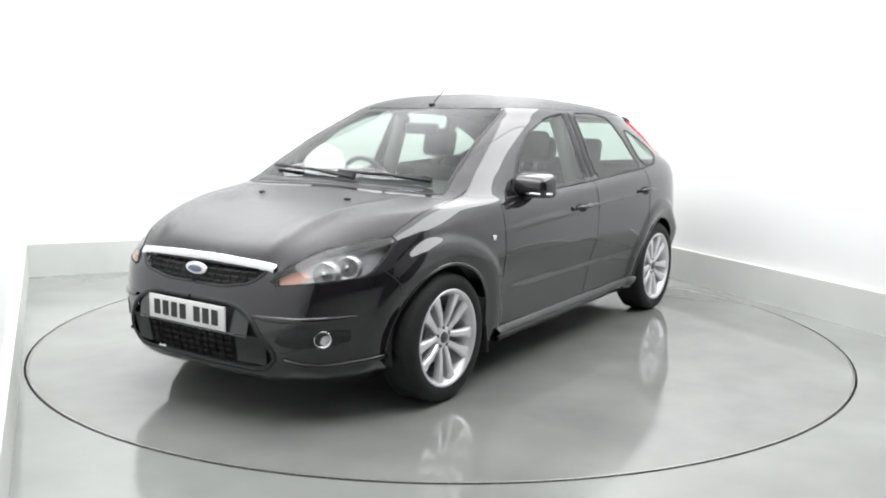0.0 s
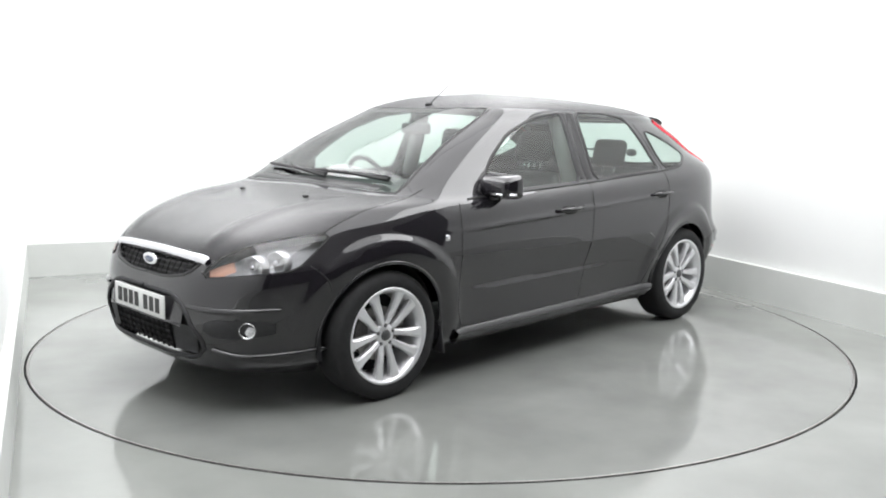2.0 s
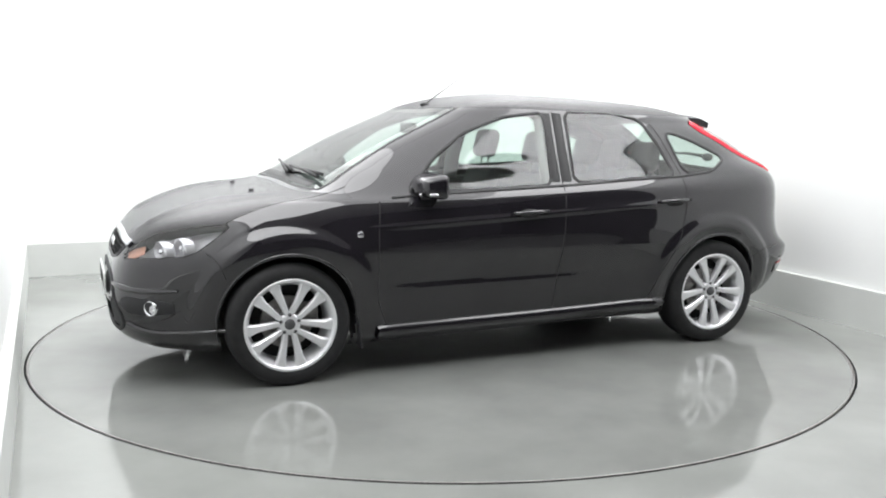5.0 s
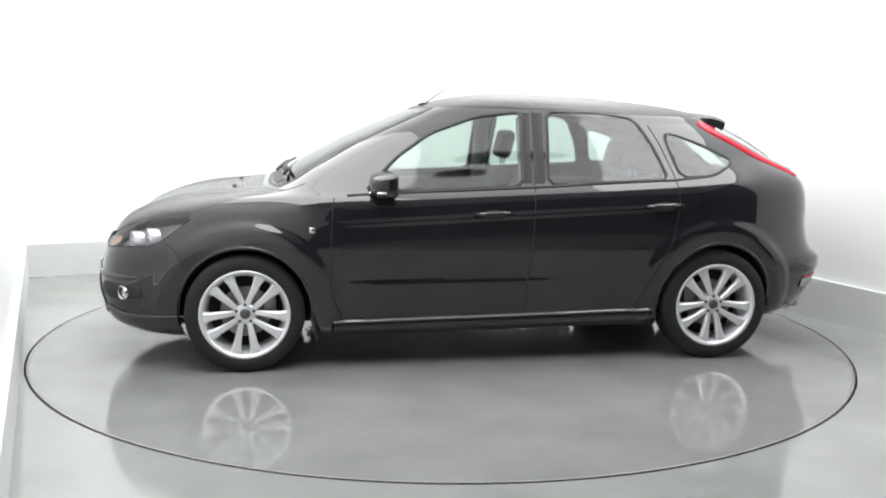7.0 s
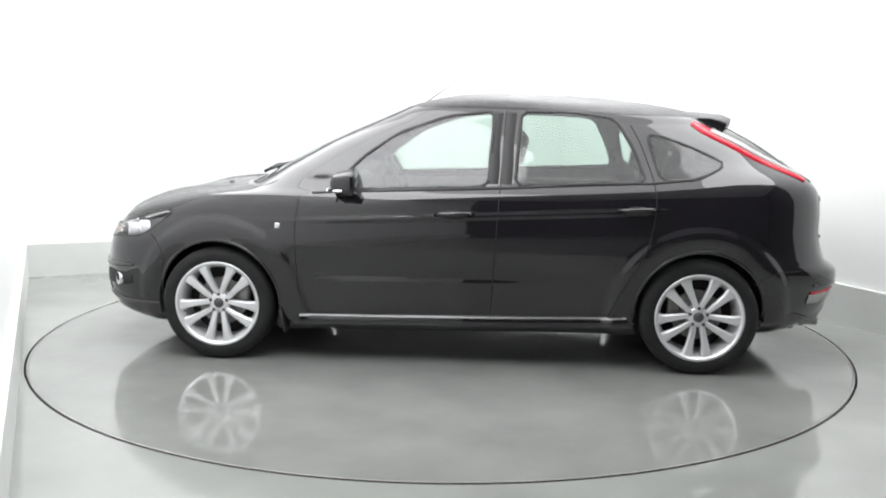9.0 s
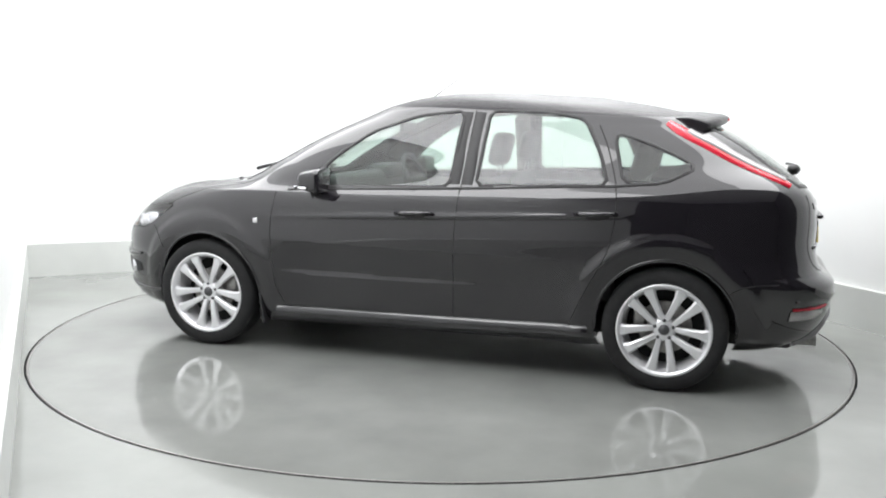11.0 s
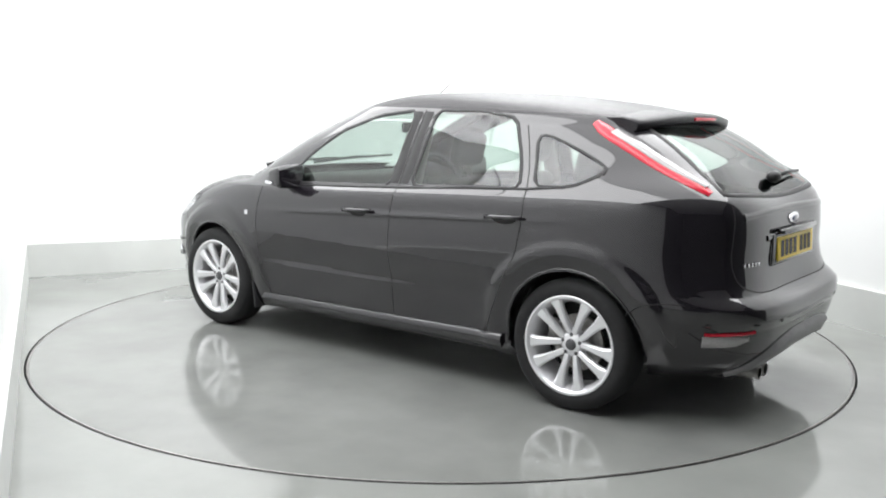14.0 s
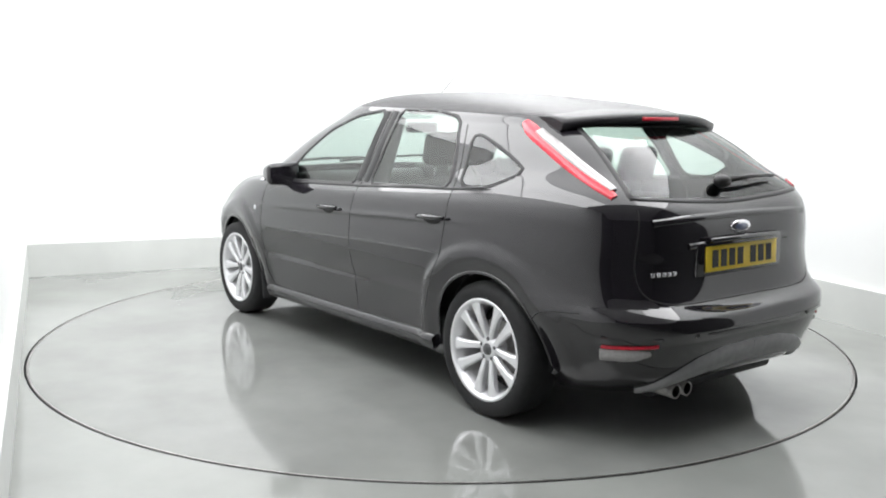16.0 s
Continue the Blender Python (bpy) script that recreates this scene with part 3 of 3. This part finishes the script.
def car():
    e = new("hatchback_car")
    tagged(e, "black five-door hatchback with silver alloy wheels on the turntable", "car")
    # skin
    skin("body_shell", "body_shell", PAINT, e)
    skin("roof", "roof", WET_ROOF, e)
    skin("roof_lining", "roof", LIGHTCLOTH, e, sink=0.03)
    bonnet = skin("bonnet", "bonnet", WET, e)
    fb = skin("front_bumper", "front_bumper", PAINT, e)
    rb = skin("rear_bumper", "rear_bumper", PAINT, e)
    tg = skin("tailgate", "tailgate", PAINT, e)
    skin("windscreen", "windscreen", SCREEN_GLASS, e)
    skin("rear_window", "rear_screen", SCREEN_GLASS, tg)
    for s in (1, -1):
        fd = skin("front_door", "front_door", PAINT, e, s)
        rd = skin("rear_door", "rear_door", PAINT, e, s)
        skin("window_pane", "front_glass", GLASS, fd, s)
        skin("window_pane", "rear_glass", GLASS, rd, s)
        skin("quarter_window", "quarter_glass", GLASS, e, s)
        strip("window_seal", "side", FRONT_GLASS, 0.022, 0.003, TRIM, fd, True, s)
        strip("window_seal", "side", REAR_GLASS, 0.022, 0.003, TRIM, rd, True, s)
        strip("window_seal", "side", QUARTER_GLASS, 0.02, 0.003, TRIM, e, True, s)
        # pillar trim between the doors
        for x in (-0.205, -0.278):
            strip("pillar_trim", "side", [(x + 0.006, 1.01), (x, 1.2), (x - 0.014, 1.39)], 0.066, 0.002, TRIM, fd if x > -0.23 else rd, False, s)
        # shut lines
        strip("door_gap", "side", rounded([(0.80, 0.27), (0.862, 0.40), (0.868, 0.75), (0.85, 0.93)], False), 0.007, 0.0006, GAP, fd, False, s)
        strip("door_gap", "side", rounded([(-0.20, 0.27), (-0.215, 0.6), (-0.238, 0.98), (-0.262, 1.40)], False), 0.007, 0.0006, GAP, fd, False, s)
        strip("door_gap", "side", rounded([(-0.82, 0.27), (-0.90, 0.45), (-1.03, 0.70), (-1.065, 0.90), (-1.052, 1.04), (-0.988, 1.23), (-0.935, 1.33)], False), 0.007, 0.0006, GAP, rd, False, s)
        strip("door_gap", "side", rounded([(0.80, 0.275), (0.3, 0.277), (-0.4, 0.285), (-0.82, 0.29)], False), 0.008, 0.0006, GAP, fd, False, s)
        strip("bonnet_gap", "top", rounded([(1.62, 0.745), (1.40, 0.752), (1.15, 0.752), (1.00, 0.745)], False), 0.007, 0.0006, GAP, bonnet, False, s)
        strip("bumper_gap", "side", rounded([(1.72, 0.69), (1.66, 0.64), (1.63, 0.56)], False), 0.006, 0.0006, GAP, fb, False, s)
        strip("bumper_gap", "side", rounded([(-1.60, 0.50), (-1.68, 0.565), (-1.85, 0.575)], False), 0.006, 0.0006, GAP, rb, False, s)
        # waist and swage lines
        strip("waist_moulding", "side", [(0.78, 0.945), (0.3, 0.968), (-0.3, 0.992), (-1.05, 1.03), (-1.25, 1.05)], 0.016, 0.004, TRIM, e, False, s)
        # sills and arches
        strip("side_skirt", "side", rounded([(0.86, 0.235), (0.4, 0.24), (-0.5, 0.255), (-0.93, 0.27)], False), 0.075, 0.028, PAINT, e, False, s, label="black moulded side skirt")
        for wx in (1.32, -1.32):
            arc = [(wx + 0.353 * math.cos(radians(a)), 0.322 + 0.353 * math.sin(radians(a))) for a in range(-4, 185, 6)]
            strip("arch_lip", "side", arc, 0.016, 0.003, PAINT, e, False, s)
            vs, fs = [], []
            for a in range(-14, 195, 10):
                for yy in (0.45, 0.80):
                    vs.append((wx + 0.357 * math.cos(radians(a)), s * yy, 0.322 + 0.357 * math.sin(radians(a))))
            fs = [(2 * i, 2 * i + 1, 2 * i + 3, 2 * i + 2) for i in range(20)]
            part("arch_liner", mesh_of("arch_liner", vs, fs, PLASTIC), PLASTIC, e)
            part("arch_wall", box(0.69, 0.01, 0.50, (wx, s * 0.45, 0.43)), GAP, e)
            wheel(e, wx, s)
        part("mud_flap", box(0.012, 0.19, 0.17, (0.955, s * 0.765, 0.245), 0.004, pose(0, 0, 0, 0, 8, 0)), PLASTIC, e, "black mud flap")
        # handles
        for door, hx, hz in ((fd, 0.0, 0.845), (rd, -0.965, 0.885)):
            c = on_skin("side", (hx, hz), 0.0)
            # dark lump on the skin stands in for the shaded hollow behind the handle
            bm = ball(0.07, 0.009, 0.026, (c.x, c.y * s, c.z))
            part("handle_hollow_shade", bm, GAP, door)
            part("door_handle", tube([(c.x + 0.105, s * (c.y + 0.010), c.z + 0.004), (c.x + 0.05, s * (c.y + 0.036), c.z + 0.008),
                                      (c.x - 0.05, s * (c.y + 0.036), c.z + 0.012), (c.x - 0.105, s * (c.y + 0.012), c.z + 0.012)], 0.0115, 10), PAINT, door)
        # wing badge
        c = on_skin("side", (0.965, 0.765), 0.0)
        part("wing_badge", box(0.030, 0.008, 0.030, (c.x, s * c.y, c.z), 0.003), CHROME, e, "small square chrome badge")
        # door mirror
        m = new("door_mirror")
        m.parent = e
        m.matrix_basis = pose(0.60, s * 0.905, 1.005)
        m["label"] = "black door mirror with a silver indicator strip"
        bm = bmesh.new()
        bmesh.ops.create_cube(bm, size=1.0, matrix=Matrix.Diagonal((0.135, 0.23, 0.165, 1)))
        for v in bm.verts:
            if v.co.x > 0:
                v.co.z *= 0.62
                v.co.y *= 0.8
            if v.co.y * s > 0:
                v.co.z *= 0.82
                v.co.x -= 0.012
        bmesh.ops.bevel(bm, geom=bm.edges[:], offset=0.032, segments=4, affect="EDGES", profile=0.5)
        for f in bm.faces:
            f.smooth = True
        part("mirror_cap", bm, PAINT, m)
        part("mirror_arm", box(0.08, 0.14, 0.05, (-0.01, -s * 0.10, -0.075), 0.02, pose(0, 0, 0, s * 18, 0, 0)), TRIM, m)
        part("indicator", box(0.012, 0.12, 0.014, (0.058, s * 0.025, -0.036), 0.005, pose(0, 0, 0, 0, 0, -s * 14)), CHROME, m, "silver indicator strip")
        part("indicator", box(0.05, 0.02, 0.014, (0.010, s * 0.104, -0.036), 0.005), CHROME, m, "silver indicator strip")
        part("mirror_pane", box(0.004, 0.165, 0.105, (-0.060, 0, 0), 0.0015), MIRROR, m, "mirror glass")
        # headlight
        h = new("headlight")
        h.parent = e
        h["label"] = "clear headlight with chrome bowls and an amber indicator"
        skin("lens", "headlight", LENS, h, s)
        skin("housing", "headlight", HOUSING, h, s, 0.075)
        strip("seal", "side", HEADLIGHT, 0.012, 0.001, GAP, h, True, s)
        for (hx, hz), r in (((1.925, 0.713), 0.050), ((1.832, 0.730), 0.050)):
            c = on_skin("side", (hx, hz), -0.055)
            vs, fs = lathe([(0.012, -0.03), (r * 0.7, -0.015), (r, 0.03), (r + 0.004, 0.03), (r + 0.004, -0.03)], 28)
            ob = part("reflector_bowl", mesh_of("reflector_bowl", vs, [f[::-1] for f in fs], REFLECTOR), REFLECTOR, h)
            ob.matrix_basis = Matrix.Translation((c.x, c.y * s, c.z)) @ pose(0, 0, 0, 0, 0, -90 + s * 22)
            part("bulb", ball(0.017, 0.017, 0.017, (c.x + 0.012, c.y * s, c.z), 12), CHROME, h)
        strip("indicator", "side", rounded([(2.066, 0.650), (2.035, 0.668), (1.990, 0.690)], False), 0.056, -0.010, AMBER, h, False, s, label="amber indicator lens", taper=(0.5, 1.0, 0.9))
        # fog lamp
        c = on_skin("front", (0.655, 0.405), -0.004)
        for nm, prof, mt in (("fog_bezel", [(0.036, -0.02), (0.040, 0.012), (0.034, 0.015), (0.030, 0.0)], CHROME),
                             ("fog_lens", [(0.0, 0.008), (0.02, 0.006), (0.031, 0.0)], REFLECTOR)):
            vs, fs = lathe(prof, 28)
            ob = part(nm, mesh_of(nm, vs, [f[::-1] for f in fs] if nm == "fog_lens" else fs, mt), mt, fb)
            ob.matrix_basis = Matrix.Translation((c.x, c.y * s, c.z)) @ pose(0, 0, 0, 0, 0, -90 + s * 40)
        strip("bumper_ledge", "front", rounded([(0.40, 0.500), (0.50, 0.492), (0.66, 0.490), (0.74, 0.500)], False), 0.030, 0.012, PAINT, fb, False, s, taper=(0.5, 1.0, 1.0, 0.3))
        strip("fog_surround", "front", rounded([(0.50, 0.415), (0.60, 0.408), (0.72, 0.412)], False), 0.095, 0.002, PLASTIC, fb, False, s, label="dark plastic fog lamp surround", taper=(0.4, 1.0, 1.0, 0.6))
        strip("bumper_fin", "front", rounded([(0.52, 0.31), (0.62, 0.275), (0.74, 0.285), (0.80, 0.30)], False), 0.02, 0.014, PAINT, fb, False, s)
        # tail lamp
        t = new("tail_lamp")
        t.parent = e
        t["label"] = "tall red tail lamp with a clear middle"
        vs_ = np.linspace(11.25, 8.0, 24)
        mid_u = np.interp(vs_, [8.0, 8.75, 9.45, 10.45, 11.25], [0.780, 0.7635, 0.748, 0.7295, 0.7215])
        strip("red_lens", "uv", list(zip(mid_u, vs_)), 0.074, 0.008, RED, t, False, s, taper=(0.5, 0.95, 1.0, 1.0, 1.0, 1.0, 1.0, 0.9, 0.5))
        strip("clear_lens", "uv", list(zip(mid_u + 0.0085, vs_))[4:-2], 0.052, 0.012, MILKY, t, False, s, label="clear lens", taper=(0.9, 1.0, 1.0, 1.0, 0.7))
        # rear fog and reflector
        strip("fog_lens", "rear", [(0.738, 0.408), (0.69, 0.410), (0.65, 0.414), (0.605, 0.424)], 0.062, 0.006, MILKY, rb, False, s, taper=(1.0, 1.0, 0.9, 0.35), label="clear rear fog lens")
        strip("reflector", "rear", [(0.745, 0.445), (0.69, 0.448), (0.64, 0.451), (0.585, 0.456)], 0.014, 0.008, RED, rb, False, s, label="red reflector strip")
        strip("tailgate_gap", "rear", rounded([(0.60, 1.00), (0.625, 0.85), (0.630, 0.737), (0.605, 0.645), (0.50, 0.612), (0.374, 0.603), (0.0, 0.600)], False), 0.007, 0.0006, GAP, tg, False, s)
        strip("parking_sensor", "rear", [(0.42, 0.487), (0.40, 0.487)], 0.018, 0.003, TRIM, rb, False, s)
    for s in (1, -1):
        strip("screen_seal", "uv", SCREEN_EDGE, 0.022, 0.002, TRIM, e, False, s)
        strip("window_seal", "uv", REAR_EDGE, 0.03, 0.002, TRIM, tg, False, s)
    # grille
    g = new("grille")
    g.parent = e
    g["label"] = "black mesh grille under a chrome bar"
    skin("backing", "grille", GAP, g, sink=0.028)
    for s in (1, -1):
        strip("grille_frame", "front", GRILLE[GRILLE[:, 0] >= -0.001], 0.014, 0.004, TRIM, g, False, s)
        for z in (0.628, 0.652, 0.676):
            strip("grille_bar", "front", [(0.0, z), (0.12, z), (0.24, z + 0.003), (0.36, z + 0.006)], 0.008, -0.006, PLASTIC, g, False, s)
        for k in range(8):
            strip("grille_bar", "front", [(0.02 + 0.05 * k, 0.615), (0.02 + 0.05 * k, 0.66), (0.02 + 0.05 * k, 0.695)], 0.006, -0.008, PLASTIC, g, False, s)
        strip("chrome_bar", "front", [(0.0, 0.718), (0.15, 0.717), (0.3, 0.713), (0.42, 0.706), (0.45, 0.701)], 0.042, 0.010, CHROME, g, False, s, label="bright chrome bar")
    # lower intake
    lower = new("lower_intake")
    lower.parent = e
    lower["label"] = "black lower air intake with mesh"
    skin("backing", "intake", GAP, lower, sink=0.03)
    for s in (1, -1):
        strip("intake_frame", "front", INTAKE[INTAKE[:, 0] >= -0.001], 0.022, 0.006, PLASTIC, lower, False, s)
        for z in (0.30, 0.33, 0.36, 0.39):
            strip("intake_bar", "front", [(0.0, z), (0.1, z), (0.2, z), (0.28, z)], 0.009, -0.012, PLASTIC, lower, False, s)
        for k in range(6):
            strip("intake_bar", "front", [(0.025 + 0.05 * k, 0.275), (0.025 + 0.05 * k, 0.34), (0.025 + 0.05 * k, 0.41)], 0.008, -0.014, PLASTIC, lower, False, s)
        strip("blank_panel", "front", [(0.30, 0.35), (0.38, 0.35), (0.45, 0.345)], 0.13, -0.012, PLASTIC, lower, False, s)
        strip("plate_panel", "front", [(0.0, 0.465), (0.15, 0.465), (0.30, 0.465), (0.37, 0.46)], 0.12, -0.006, PAINT, lower, False, s)
    # plates
    p = new("front_plate")
    p.parent = e
    p["label"] = "white plate with dark bars"
    c = on_skin("front", (0.0, 0.470), 0.012)
    part("plate", box(0.008, 0.52, 0.111, c, 0.003), PLATE_W, p)
    bars(p, c, Vector((0, 1, 0)), Vector((0, 0, 1)), Vector((1, 0, 0)), 4, 3, 0.07, INK)
    p = new("rear_plate")
    p.parent = e
    p["label"] = "yellow plate with dark bars"
    c = on_skin("rear", (0.0, 0.780), 0.012)
    slope = Vector((-1, 0, 0.06)).normalized()
    upv = Vector((0.06, 0, 1)).normalized()
    part("plate_recess", box(0.016, 0.62, 0.15, c + Vector((0.012, 0, 0)), 0.008), PAINT, p)
    part("plate", box(0.008, 0.52, 0.111, c, 0.003, pose(0, 0, 0, 0, 3.4, 0)), PLATE_Y, p)
    bars(p, c, Vector((0, -1, 0)), upv, slope, 4, 3, 0.075, INK)
    part("plate_lamp_bar", box(0.035, 0.50, 0.022, c + Vector((-0.008, 0, 0.083)), 0.008), PAINT, p)
    # badges
    for nm, c, sgn in (("front_badge", on_skin("front", (0.0, 0.662), 0.008), 1), ("rear_badge", on_skin("rear", (0.0, 0.905), 0.002), -1)):
        part(nm, ball(0.010, 0.075, 0.031, c), CHROME, e, "oval chrome badge")
        part(nm, ball(0.010, 0.055, 0.019, c + Vector((0.003 * sgn, 0, 0))), BLUE, e, "oval blue badge")
    for k in range(5):
        q = on_skin("rear", (0.44 + 0.028 * k, 0.733), 0.002)
        part("name_badge", box(0.005, 0.020, 0.018, q, 0.002, pose(0, 0, 0, 0, 0, 0)), CHROME, tg, "small chrome lettering shape")
    # spoiler
    bm = bmesh.new()
    ys = np.linspace(-1, 1, 25)
    prof = [(-1.22, 1.412), (-1.40, 1.412), (-1.53, 1.400), (-1.568, 1.384), (-1.560, 1.352), (-1.48, 1.340), (-1.34, 1.36)]
    rings = []
    for t in ys:
        sq = abs(t) ** 3
        rings.append([bm.verts.new((px + 0.10 * sq * (1 if px < -1.4 else 0.2), 0.555 * t, pz - 0.028 * t * t - 0.012 * sq)) for px, pz in prof])
    for a, b in zip(rings, rings[1:]):
        for k in range(len(prof)):
            bm.faces.new((a[k], a[(k + 1) % len(prof)], b[(k + 1) % len(prof)], b[k])).smooth = True
    bm.faces.new(rings[0])
    bm.faces.new(rings[-1][::-1])
    bmesh.ops.recalc_face_normals(bm, faces=bm.faces[:])
    sp = part("roof_spoiler", bm, WET_ROOF, e, "black rear roof spoiler")
    part("brake_light", box(0.010, 0.26, 0.016, (-1.566, 0, 1.368), 0.003), RED, sp, "red high brake light")
    for s in (1, -1):
        strip("tailgate_lip", "rear", [(0.0, 0.962), (0.2, 0.960), (0.4, 0.955), (0.55, 0.945)], 0.035, 0.004, PAINT, tg, False, s)
        strip("plate_lip", "rear", [(0.0, 0.845), (0.2, 0.845), (0.36, 0.840)], 0.03, 0.006, PAINT, tg, False, s)
    # rear wiper
    a, b = on_skin("rear", (-0.02, 1.075), 0.03), on_skin("rear", (0.42, 1.09), 0.025)
    a, b = Vector((a.x, -a.y, a.z)), Vector((b.x, -b.y, b.z))
    rw = new("rear_wiper")
    rw.parent = tg
    part("wiper_boss", ball(0.035, 0.045, 0.03, a), TRIM, rw)
    part("wiper_arm", tube([a, a.lerp(b, 0.5) + Vector((-0.012, 0, 0.01)), b], 0.013, 8, 0.6), TRIM, rw)
    # rear diffuser, exhaust, tow eye
    for s in (1, -1):
        strip("diffuser", "rear", rounded([(0.0, 0.368), (0.2, 0.364), (0.36, 0.340), (0.46, 0.298), (0.545, 0.232)], False), 0.105, 0.016, GREYPLASTIC, rb, False, s, label="grey plastic diffuser", taper=(1.0, 1.0, 1.0, 0.9, 0.55, 0.3))
        strip("bumper_crease", "rear", [(0.0, 0.485), (0.3, 0.486), (0.6, 0.487), (0.76, 0.49)], 0.014, 0.006, PAINT, rb, False, s)
    vs, fs = lathe([(0.026, -0.14), (0.032, -0.14), (0.032, 0.05), (0.028, 0.05), (0.026, -0.10)], 24)
    for q in (0.0, 0.075):
        part("tail_pipe", mesh_of("tail_pipe", vs, fs, STEEL), STEEL, e, "steel exhaust tip").matrix_basis = pose(-1.93, 0.36 + q, 0.235, 0, 0, -90)
    part("silencer", ball(0.18, 0.30, 0.08, (-1.72, 0.20, 0.26)), PLASTIC, e)
    # wipers on the screen
    for pts in ([(0.58, 1.035), (0.28, 1.042), (-0.02, 1.046)], [(0.12, 1.030), (-0.22, 1.046), (-0.54, 1.055)]):
        w = new("wiper")
        w.parent = e
        line = []
        for y, z in pts:
            q = on_skin("screen", (abs(y), z), 0.022)
            line.append(Vector((q.x, math.copysign(q.y, y), q.z)))
        part("wiper_arm", tube([line[0] + Vector((0.03, 0.02, -0.012)), line[1] + Vector((0.012, 0, 0.004)), line[1].lerp(line[2], 0.3)], 0.010, 8, 0.7), TRIM, w)
        part("wiper_blade", tube(line, 0.009, 6), TRIM, w)
    for s in (1, -1):
        strip("cowl", "screen", [(0.0, 1.012), (0.2, 1.010), (0.4, 1.006), (0.58, 1.000)], 0.07, 0.003, TRIM, e, False, s)
    for y in (0.30, -0.30):
        q = on_skin("top", (1.40, 0.30), 0.004)
        part("washer_jet", ball(0.016, 0.02, 0.008, (q.x, y, q.z), 10), TRIM, bonnet)
    # aerial
    an = new("aerial")
    an.parent = e
    part("aerial_base", ball(0.035, 0.016, 0.014, (0.262, 0, 1.434), 14), TRIM, an)
    part("aerial_rod", tube([(0.262, 0, 1.438), (0.13, 0, 1.53), (-0.05, 0, 1.658)], 0.0040, 6, 0.25), TRIM, an)
    # underside and cabin
    part("underbody", box(3.9, 0.90, 0.14, (0.0, 0, 0.245), 0.02), PLASTIC, e)
    part("floor_pan", box(1.90, 1.60, 0.12, (0.0, 0, 0.255), 0.02), PLASTIC, e)
    part("boot_floor", box(0.85, 1.0, 0.5, (-1.52, 0, 0.56), 0.03), PLASTIC, e)
    # dark box added behind the bumper so nothing bright shows through the intake
    part("bumper_filler_box", box(0.12, 1.24, 0.34, (1.90, 0, 0.40), 0.03), GAP, e)
    part("engine_bay", box(0.9, 0.86, 0.45, (1.45, 0, 0.50), 0.03), GAP, e)
    dash = part("dashboard", box(0.42, 1.38, 0.26, (0.80, 0, 0.86), 0.06, pose(0, 0, 0, 0, 8, 0), 4), PLASTIC, e)
    part("instrument_cowl", box(0.18, 0.34, 0.10, (0.66, -0.36, 0.99), 0.04, None, 3), PLASTIC, dash)
    vs, fs = [], []
    for i in range(40):
        a = 2 * math.pi * i / 40
        for j in range(8):
            b = 2 * math.pi * j / 8
            r = 0.185 + 0.015 * math.cos(b)
            vs.append((0.015 * math.sin(b), r * math.cos(a), r * math.sin(a)))
    fs = [(i * 8 + j, ((i + 1) % 40) * 8 + j, ((i + 1) % 40) * 8 + (j + 1) % 8, i * 8 + (j + 1) % 8) for i in range(40) for j in range(8)]
    sw = part("steering_wheel", mesh_of("steering_wheel", vs, fs, PLASTIC), PLASTIC, e)
    sw.matrix_basis = pose(0.44, -0.36, 0.93, 0, 22, 0)
    part("wheel_boss", box(0.04, 0.34, 0.07, (0, 0, 0), 0.02), PLASTIC, sw)
    for y in (0.36, -0.36):
        st = seat(e, -0.05, y, 0.48, 0.62)
        headrest(e, -0.335, y, 1.185)
    seat(e, -0.85, 0, 1.22, 0.56)
    for y in (0.36, 0.0, -0.36):
        headrest(e, -1.13, y, 1.125)
    for s in (1, -1):
        part("door_card", box(1.9, 0.04, 0.52, (-0.10, s * 0.745, 0.68), 0.015), PLASTIC, e)
        part("pillar_lining", tube([(-0.23, s * 0.735, 0.95), (-0.23, s * 0.60, 1.36)], 0.05, 8), LIGHTCLOTH, e)
    part("rear_view_mirror", box(0.03, 0.24, 0.065, (0.37, 0, 1.29), 0.012), PLASTIC, e)
    return e


booth_shell()
TURN_TABLE = turntable()
CAR = car()


def motions():
    c0, c1 = CAR_SHIFT
    table, ride = [], []
    for t, a in TURNS:
        r = radians(a)
        table.append((t, pose(0, 0, 0, 0, 0, a)))
        ride.append((t, pose(c0 * math.cos(r) - c1 * math.sin(r), c0 * math.sin(r) + c1 * math.cos(r), 0.0, 0, 0, a)))
    walk(TURN_TABLE, table)
    walk(CAR, ride)


motions()
